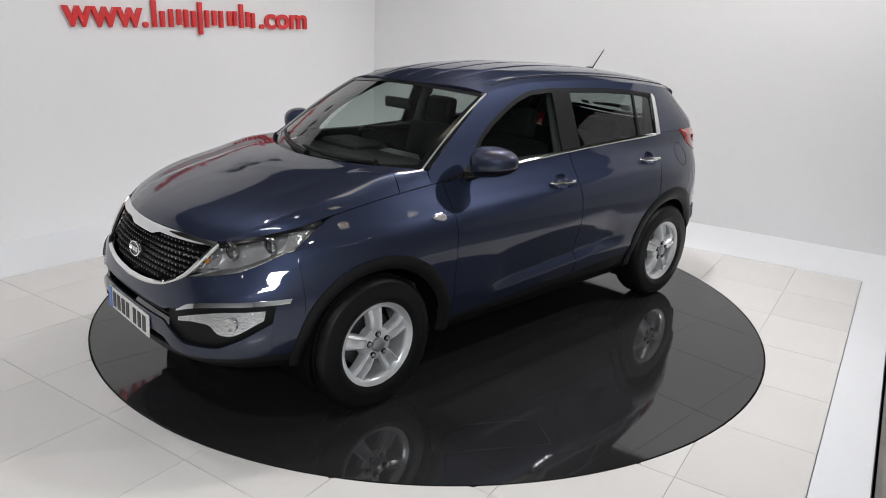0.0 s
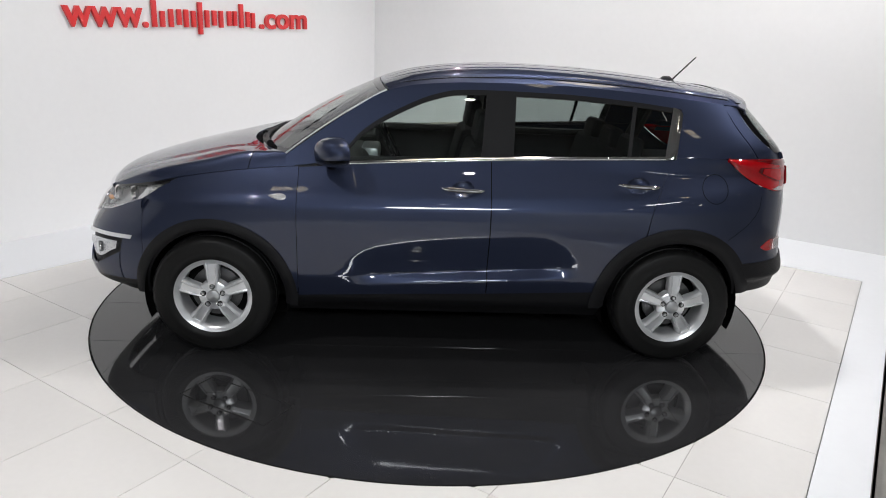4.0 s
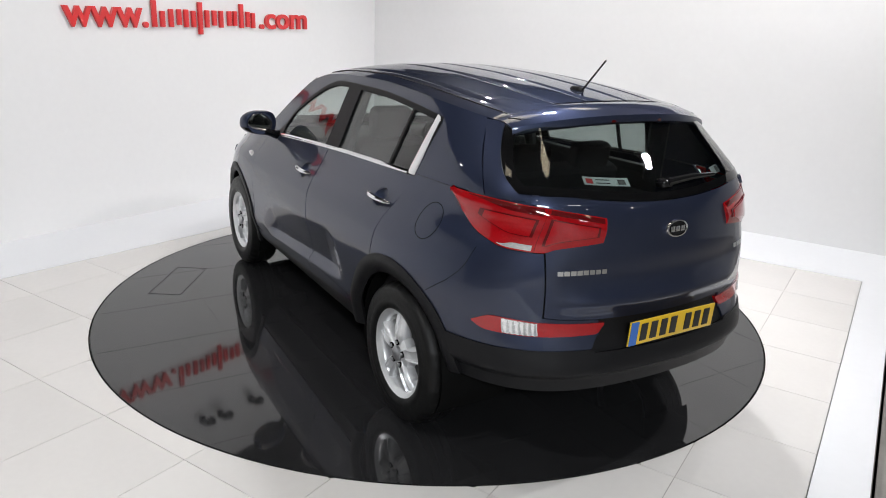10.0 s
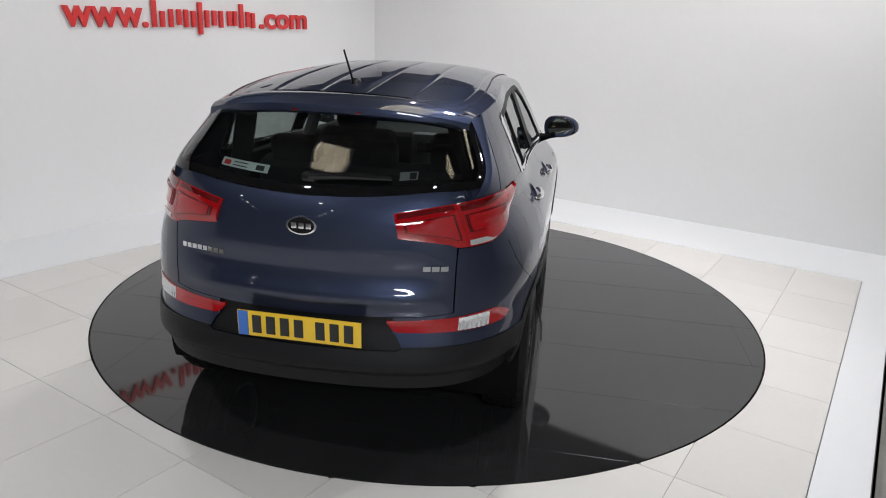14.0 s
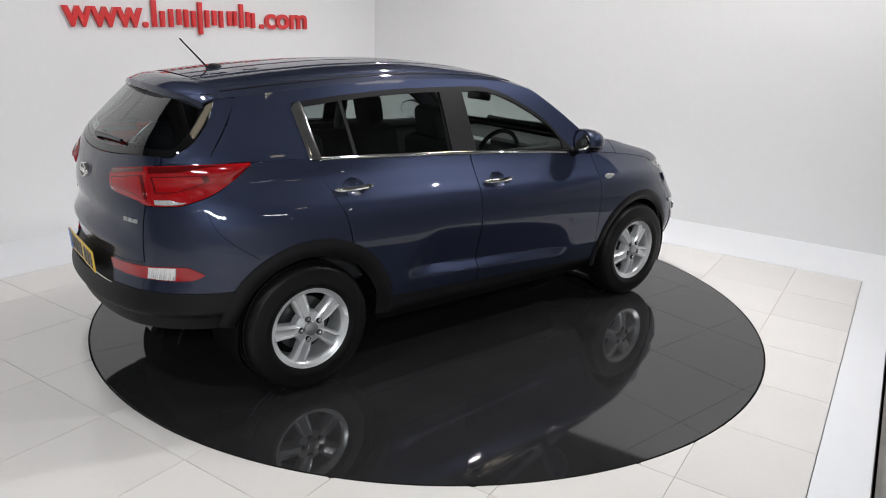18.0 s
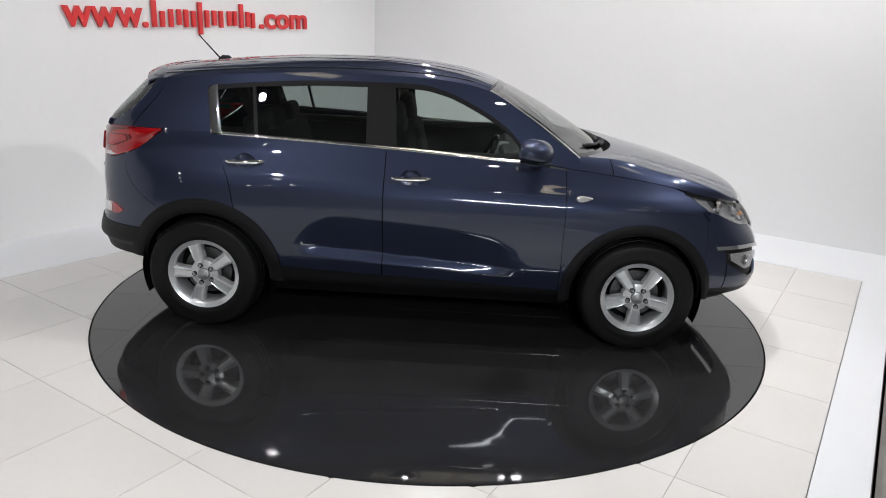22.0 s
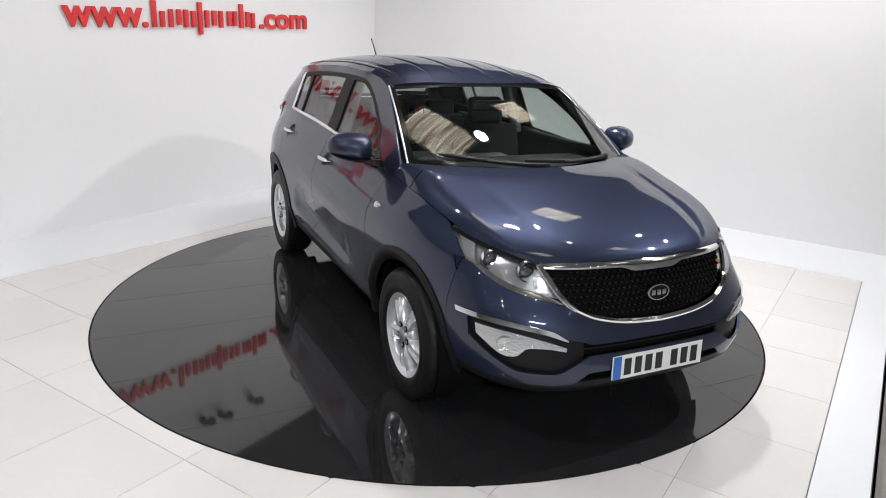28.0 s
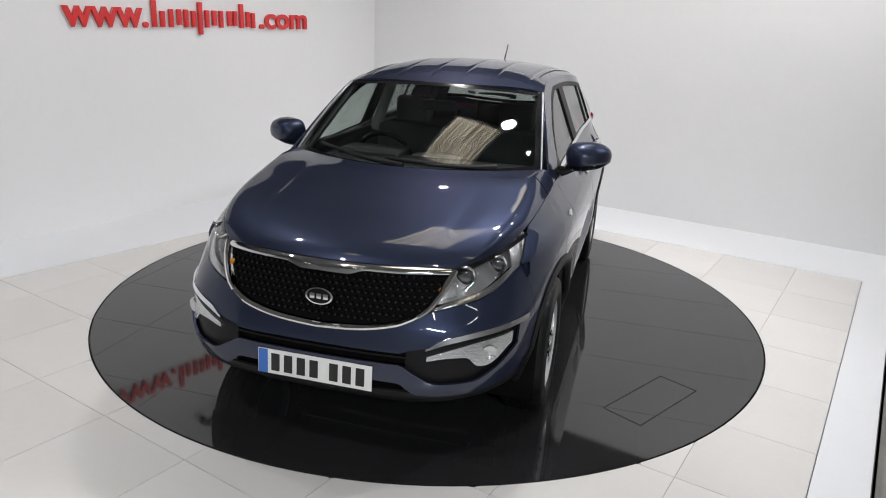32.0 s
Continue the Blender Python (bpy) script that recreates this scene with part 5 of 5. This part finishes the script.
def build_wheels(car):
    R, W = 0.347, 0.215
    spoke_mesh = {}
    for fx, name in ((1.32, "front"), (-1.32, "rear")):
        for s in (1, -1):
            wheel = new("wheel")
            wheel.parent = car
            wheel["label"] = "five-spoke silver alloy wheel with black tyre"
            wheel.matrix_local = pose(fx, s * 0.792, 0.346, 0, 0, 0 if s > 0 else 180) @ pose(0, 0, 0, 0, {("front", 1): 2, ("rear", 1): -2, ("front", -1): 180, ("rear", -1): 90}[(name, s)], 0)
            if spoke_mesh:
                for o in spoke_mesh["all"]:
                    c = o.copy()
                    scene.collection.objects.link(c)
                    c.parent = wheel
                continue
            out = []
            h = W / 2
            tyre = [(0.205, -h * 0.80), (0.235, -h * 0.98), (0.28, -h * 1.0), (0.325, -h * 0.92), (R - 0.006, -h * 0.72), (R, -h * 0.5), (R, -0.052), (R - 0.008, -0.050), (R - 0.008, -0.044), (R, -0.042),
                    (R, -0.003), (R - 0.008, -0.001), (R - 0.008, 0.005), (R, 0.007), (R, 0.042), (R - 0.008, 0.044), (R - 0.008, 0.050), (R, 0.052), (R, h * 0.5), (R - 0.006, h * 0.72), (0.325, h * 0.92), (0.316, h * 0.955), (0.28, h * 1.0),
                    (0.262, h * 1.0), (0.258, h * 1.015), (0.235, h * 0.98), (0.213, h * 0.86), (0.205, h * 0.80)]
            rubber = lathe(tyre, 144, "Y")
            for v in rubber.verts:
                rr = math.hypot(v.co.x, v.co.z)
                if rr > R - 0.007 and abs(v.co.y) > h * 0.45 and int(round(math.atan2(v.co.z, v.co.x) / math.pi * 72)) % 4 < 2:
                    v.co.x, v.co.z = v.co.x * (1 - 0.003 / R), v.co.z * (1 - 0.003 / R)
            out.append(part("tyre", rubber, M_TYRE, wheel, "black rubber tyre"))
            rim = [(0.206, -0.09), (0.190, -0.085), (0.185, 0.05), (0.187, 0.072), (0.192, 0.080), (0.206, 0.088), (0.2185, 0.096), (0.2215, 0.092), (0.208, 0.084), (0.206, 0.06)]
            out.append(part("rim", lathe(rim, 64, "Y"), M_ALLOY, wheel, "silver alloy rim"))
            out.append(part("brake_disc", lathe([(0.0001, 0.0), (0.145, 0.0), (0.145, -0.02), (0.0001, -0.02)], 40, "Y"), M_STEEL, wheel, "dull steel brake disc"))
            out.append(part("wheel_back", lathe([(0.0001, -0.055), (0.195, -0.055)], 40, "Y"), M_DARK, wheel))
            # spokes: broad at the hub and the rim, with a groove along the middle
            for k in range(5):
                bm = bmesh.new()
                rows = []
                for i in range(13):
                    t = i / 12
                    r = 0.040 + 0.166 * t
                    w = 0.024 + 0.013 * smooth01(t / 0.5) + 0.010 * smooth01((t - 0.6) / 0.4)
                    y = 0.086 + 0.010 * math.sin(math.pi * min(1, t * 1.05)) - 0.006 * t * t
                    g = 0.014 * smooth01((t - 0.18) / 0.35)
                    h = 0.005 * smooth01((t - 0.10) / 0.3)
                    shape = ((-1.0, 0.062), (-1.0, 0.016 + h), (-0.90, 0.007 + h), (-0.74, h), (-0.66, 0.0), (-0.54, 0.002), (-0.46, g * 0.9), (0, g), (0.46, g * 0.9), (0.54, 0.002), (0.66, 0.0), (0.74, h), (0.90, 0.007 + h), (1.0, 0.016 + h), (1.0, 0.062))
                    rows.append([bm.verts.new((q * w, y - d, math.sqrt(max(1e-6, r * r - (q * w) ** 2)) if t > 0.5 else r)) for q, d in shape])
                for a, b in zip(rows, rows[1:]):
                    for j in range(14):
                        bm.faces.new((a[j], b[j], b[j + 1], a[j + 1]))
                bmesh.ops.recalc_face_normals(bm, faces=bm.faces)
                bmesh.ops.rotate(bm, cent=(0, 0, 0), matrix=Matrix.Rotation(2 * math.pi * k / 5, 3, "Y"), verts=bm.verts)
                out.append(part("spoke", bm, M_ALLOY, wheel))
                a = 2 * math.pi * k / 5
                hole = lathe([(0.0001, 0.0885), (0.0115, 0.0885), (0.0130, 0.0965), (0.0145, 0.0955), (0.015, 0.080)], 20, "Y")
                bmesh.ops.translate(hole, vec=(0.057 * math.sin(a), 0, 0.057 * math.cos(a)), verts=hole.verts)
                out.append(part("nut_hole", hole, M_DARK, wheel))
                nut = lathe([(0.0001, 0.103), (0.006, 0.103), (0.0088, 0.100), (0.0095, 0.088)], 12, "Y")
                bmesh.ops.translate(nut, vec=(0.057 * math.sin(a), 0, 0.057 * math.cos(a)), verts=nut.verts)
                out.append(part("wheel_nut", nut, M_SILVER, wheel))
            out.append(part("hub", lathe([(0.0001, 0.088), (0.070, 0.083), (0.084, 0.076), (0.090, 0.055), (0.090, 0.03)], 40, "Y"), M_ALLOY, wheel))
            out.append(part("centre_cap", lathe([(0.0001, 0.105), (0.028, 0.1035), (0.036, 0.099), (0.038, 0.086)], 32, "Y"), M_SILVER, wheel, "silver centre cap"))
            spoke_mesh["all"] = out


def build_fittings(car, screen):
    # door handles with dark cups
    for s in (1, -1):
        for x0, z in ((-0.066, 1.004), (-1.048, 1.053)):
            bowl_v, bowl_f = [], []
            rings = ((1.22, 0.0012), (1.08, 0.0015), (0.98, -0.004), (0.80, -0.018), (0.5, -0.027), (0.02, -0.030))
            for k, d in rings:
                for m in range(28):
                    a = 2 * math.pi * m / 28
                    q = side_pt(x0 + 0.060 * k * math.cos(a), z + 0.042 * k * math.sin(a), d)
                    bowl_v.append((q.x, s * q.y, q.z))
            for r in range(len(rings) - 1):
                for m in range(28):
                    f4 = (r * 28 + m, r * 28 + (m + 1) % 28, (r + 1) * 28 + (m + 1) % 28, (r + 1) * 28 + m)
                    bowl_f.append(f4 if s < 0 else f4[::-1])
            mesh_ob("handle_cup", bowl_v, bowl_f, M_PAINT, car)
            pts = []
            for k in range(13):
                t = k / 12
                q = side_pt(x0 - 0.115 + 0.23 * t, z - 0.004 + 0.006 * t)
                pts.append((q.x, s * (q.y + 0.008 + 0.030 * math.sin(math.pi * t) ** 0.5), q.z))
            part("door_handle", tube_bm(pts, [0.006, 0.011, 0.013, 0.013, 0.013, 0.013, 0.013, 0.013, 0.013, 0.013, 0.013, 0.011, 0.006], 10), M_CHROME, car, "chrome door handle")
        # side repeater
        c = side_pt(0.945, 0.935)
        bm = bmesh.new()
        bmesh.ops.create_uvsphere(bm, u_segments=20, v_segments=12, radius=1)
        for v in bm.verts:
            v.co.z = v.co.z * (1 - 0.55 * v.co.x) * (1.0 if v.co.z > 0 else 0.8)
        bmesh.ops.transform(bm, matrix=Matrix.Translation((c.x, s * c.y, c.z)) @ pose(0, 0, 0, s * 14, -8, 0) @ Matrix.Diagonal((0.050, 0.010, 0.020, 1)), verts=bm.verts)
        part("side_repeater", bm, M_WHITEL, car, "clear side indicator")
        # mirrors
        mir = new("wing_mirror")
        mir.parent = car
        mir["label"] = "body-coloured door mirror on a black foot"
        seat = Matrix.Translation((0.618, s * 0.936, 1.190)) @ (Matrix.Identity(4) if s > 0 else Matrix.Diagonal((1, -1, 1, 1))) @ pose(0, 0, 0, 5, 0, 24)

        def shell(low):
            """The shell's painted cap, or the black lip under it."""
            bm = bmesh.new()
            bmesh.ops.create_uvsphere(bm, u_segments=36, v_segments=26, radius=1)
            cut = -0.34
            gone = [f for f in bm.faces if (f.calc_center_median().z < cut) != low]
            bmesh.ops.delete(bm, geom=gone, context="FACES")
            grow = 1.02 if low else 1.0
            for v in bm.verts:
                x, y, z = v.co
                x = max(x, -0.34)
                sy = abs(y) ** 0.95 if y > 0 else -abs(y) ** 0.60
                sz = math.copysign(abs(z) ** 0.80, z)
                tall = (1.06 - 0.14 * y) * (1.0 if z > 0 else 0.84 - 0.10 * min(0, y))
                v.co = (x * 0.108 * grow * (1 - 0.12 * y), sy * 0.127 * grow, sz * 0.080 * tall * grow)
            bmesh.ops.transform(bm, matrix=seat, verts=bm.verts)
            if s < 0:
                bmesh.ops.reverse_faces(bm, faces=bm.faces)
            return bm
        part("mirror_shell", shell(False), M_PAINT, mir)
        part("mirror_lip", shell(True), M_GLOSSB, mir, "black lower shell")
        bm = bmesh.new()
        bmesh.ops.create_uvsphere(bm, u_segments=24, v_segments=12, radius=1)
        bmesh.ops.transform(bm, matrix=seat @ pose(-0.0365, 0, 0.002) @ Matrix.Diagonal((0.005, 0.114, 0.070, 1)), verts=bm.verts)
        part("mirror_glass", bm, M_MIRROR, mir, "mirror glass")
        part("mirror_foot", tube_bm([(0.665, s * 0.765, 1.098), (0.650, s * 0.815, 1.108), (0.630, s * 0.855, 1.126), (0.618, s * 0.895, 1.142)], [0.036, 0.026, 0.024, 0.030], 12), M_GLOSSB, mir, "black mirror foot")
    for s in (1, -1):
        pts = [side_pt(x, z) for x, z in ((-1.79, 1.005), (-1.77, 0.933), (-1.742, 0.89), (-1.691, 0.84), (-1.635, 0.801), (-1.585, 0.765))]
        part("bumper_seam", tube_bm([(p.x, s * p.y, p.z) for p in pts], 0.0014, 6), M_DARK, car, "thin seam between wing and rear bumper")
    # fuel flap outline on the left wing
    ring = []
    for k in range(33):
        a = 2 * math.pi * k / 32
        ring.append(side_pt(-1.49 + 0.076 * math.cos(a), 1.045 + 0.076 * math.sin(a), 0.0))
    part("fuel_flap", tube_bm(ring, 0.0017, 6), M_DARK, car, "round fuel flap seam")
    # aerial
    part("aerial", tube_bm([(-1.44, 0, 1.565), (-1.50, 0, 1.63), (-1.60, 0, 1.735)], [0.006, 0.005, 0.004], 8), M_BLACK, car, "black roof aerial")
    part("aerial_foot", tube_bm([(-1.47, 0, 1.572), (-1.44, 0, 1.588), (-1.40, 0, 1.588), (-1.37, 0, 1.582)], [0.012, 0.022, 0.020, 0.006], 10), M_BLACK, car)
    # wipers lying along the foot of the screen: a jointed arm, and the blade that it carries
    def foot(y, v, up):
        return screen(0.5 - y / 1.444, v) + Vector((0.004, 0, up))
    for y0, y1, v0, v1 in ((0.02, -0.56, 0.015, 0.075), (0.50, -0.10, 0.01, 0.055)):
        ys = [y0 + (y1 - y0) * k / 10 for k in range(11)]
        vs = [v0 + (v1 - v0) * k / 10 for k in range(11)]
        arm = part("wiper", tube_bm([foot(y, v + 0.03, 0.026) for y, v in zip(ys[:7], vs[:7])], [0.020, 0.016, 0.013, 0.011, 0.010, 0.009, 0.008], 8), M_BLACK, car, "black windscreen wiper arm")
        part("wiper_blade", tube_bm([foot(y, v + 0.055, 0.014) for y, v in zip(ys, vs)], [0.007] + [0.011] * 9 + [0.006], 8), M_BLACK, arm, "black wiper blade")
    # bright thin strips beside the screen
    for u in (0.006, 0.994):
        part("screen_trim", tube_bm([screen(u, v / 16) + Vector((0.004, 0, 0.004)) for v in range(17)], 0.006, 6), M_SILVER, car, "thin bright screen edge strip")


def build_cabin(car, screen):
    # dashboard, seats and steering wheel seen through the glass; the wheel is on the right
    part("dashboard", box_bm(0.62, 1.36, 0.26, (0.80, 0, 0.965), 0.08, None, 3), M_DASH, car, "grey moulded dashboard")
    part("dash_hood", box_bm(0.24, 0.40, 0.10, (0.58, -0.37, 1.085), 0.045, None, 3), M_DASH, car)
    part("centre_stack", box_bm(0.12, 0.30, 0.40, (0.49, 0, 0.90), 0.03), M_SILVER, car, "silver centre console")
    part("console_screen", box_bm(0.02, 0.20, 0.07, (0.425, 0, 1.0), 0.008), M_GLOSSB, car)
    for s in (1, -1):
        part("door_card", box_bm(2.05, 0.03, 0.58, (-0.28, s * 0.765, 0.82), 0.01), M_DASH, car)
        part("door_top", box_bm(2.0, 0.06, 0.05, (-0.30, s * 0.735, 1.125), 0.02), M_DASH, car)
    part("cabin_floor", box_bm(2.9, 1.45, 0.05, (-0.45, 0, 0.52), 0.01), M_SEAT, car)
    part("bulkhead", box_bm(0.05, 1.40, 0.55, (1.02, 0, 0.78), 0.01), M_DARK, car)
    # steering wheel
    rim = []
    m = Matrix.Translation((0.36, -0.37, 1.03)) @ pose(0, 0, 0, 0, -64, 0)
    for k in range(33):
        a = 2 * math.pi * k / 32
        rim.append(m @ Vector((0.185 * math.cos(a), 0.185 * math.sin(a), 0)))
    sw = part("steering_wheel", tube_bm(rim, 0.016, 10, False), M_GLOSSB, car, "black steering wheel")
    boss = box_bm(0.15, 0.34, 0.03, (0, 0, -0.02), 0.012)
    bmesh.ops.transform(boss, matrix=m, verts=boss.verts)
    part("wheel_boss", boss, M_DASH, sw)

    def seat(x, y, w, name):
        st = new(name)
        st.parent = car
        st["label"] = "black cloth seat"
        part("cushion", box_bm(0.52, w, 0.17, (x + 0.22, y, 0.66), 0.06, (0, -6, 0), 3), M_SEAT, st)
        part("backrest", box_bm(0.15, w, 0.58, (x - 0.10, y, 0.91 if w < 0.7 else 0.87), 0.06, (0, -14, 0), 3), M_SEAT, st)
        n = 1 if w < 0.7 else 3
        for k in range(n):
            yy = y + (0 if n == 1 else (k - 1) * 0.43)
            part("headrest", box_bm(0.10, 0.26, 0.19 if n == 1 else 0.15, (x - 0.18, yy, 1.29 if n == 1 else 1.20), 0.045, (0, -10, 0), 3), M_SEAT, st)
            for d in (-0.05, 0.05):
                part("headrest_post", tube_bm([(x - 0.16, yy + d, 1.12), (x - 0.18, yy + d, 1.25)], 0.006, 6), M_CHROME, st)
    seat(-0.02, 0.37, 0.50, "front_seat")
    seat(-0.02, -0.37, 0.50, "front_seat")
    seat(-0.92, 0.0, 1.28, "rear_seat")
    part("parcel_shelf", box_bm(0.75, 1.2, 0.04, (-1.55, 0, 1.02), 0.01), M_SEAT, car, "black luggage cover")
    # headliner
    def liner(u, v):
        s = 2 * v - 1
        x = 0.34 - 1.98 * u
        z = RAIL(x) - 0.012
        return Vector((x, -s * (half(x, z) - 0.03), z + 0.035 * (1 - s * s)))
    skin("headliner", liner, 20, 10, M_HEAD, car, thick=0)
    part("inner_mirror", box_bm(0.03, 0.23, 0.065, (0.50, 0, 1.40), 0.012), M_GLOSSB, car, "black rear-view mirror")
    for s in (1, -1):
        part("inner_pillar", tube_bm([(-0.25, s * 0.69, 1.12), (-0.27, s * 0.565, 1.49)], 0.04, 10), M_HEAD, car)
        part("inner_pillar", tube_bm([(0.86, s * 0.69, 1.13), (0.36, s * 0.585, 1.49)], 0.022, 10), M_DASH, car)
        part("inner_pillar", tube_bm([(-1.42, s * 0.60, 1.12), (-1.52, s * 0.50, 1.44)], 0.05, 10), M_DASH, car)


def regroup(car):
    """Hangs windows, handles, lamps and trims on the door, lamp or gate that carries them."""
    kids = list(car.children)

    def mid(o):
        if o.type != "MESH":
            return Vector((0, 0, 0))
        c = Vector((0, 0, 0))
        for k in o.bound_box:
            c += Vector(k) / 8
        return c

    def named(n):
        return [o for o in kids if o.name.split(".")[0] == n]

    def hang(names, carriers, near=True):
        hosts = [(o, mid(o)) for c in carriers for o in named(c)]
        for n in names:
            for o in named(n):
                if o.children:
                    continue
                c = mid(o)
                o.parent = min(hosts, key=lambda h: (h[1] - c).length)[0]
    hang(("front_window",), ("front_door",))
    hang(("rear_window", "quarter_bar"), ("rear_door",))
    hang(("handle_cup", "door_handle", "door_card", "door_seal"), ("front_door", "rear_door"))
    hang(("headlamp_lens", "headlamp_trim", "headlamp_edge", "headlamp_reflector", "indicator_bulb"), ("headlamp_bowl",))
    hang(("fog_bowl", "fog_trim"), ("fog_lamp",))
    hang(("lamp_insert", "reversing_light"), ("tail_lamp",))
    hang(("fog_light",), ("reflector",))
    hang(("grille_mesh", "grille_surround"), ("grille_panel",))
    hang(("screen_border", "sticker", "sticker_bar"), ("rear_screen",))
    hang(("screen_edge",), ("windscreen",))
    hang(("dash_hood", "console_screen"), ("dashboard",))
    hang(("aerial",), ("aerial_foot",))


table = build_table()
build_sign()
build_lamps()
build_rooflights()
build_hall_lights()
build_wall_fittings()
car = build_car()
regroup(car)
floor = build_floor()


def motions():
    """The platform and the car on it turn together, clockwise from above."""
    times = [float(k) for k in range(33)]
    walk(table, [(t, pivot_pose(t)) for t in times])
    walk(car, [(t, car_pose(t)) for t in times])


motions()
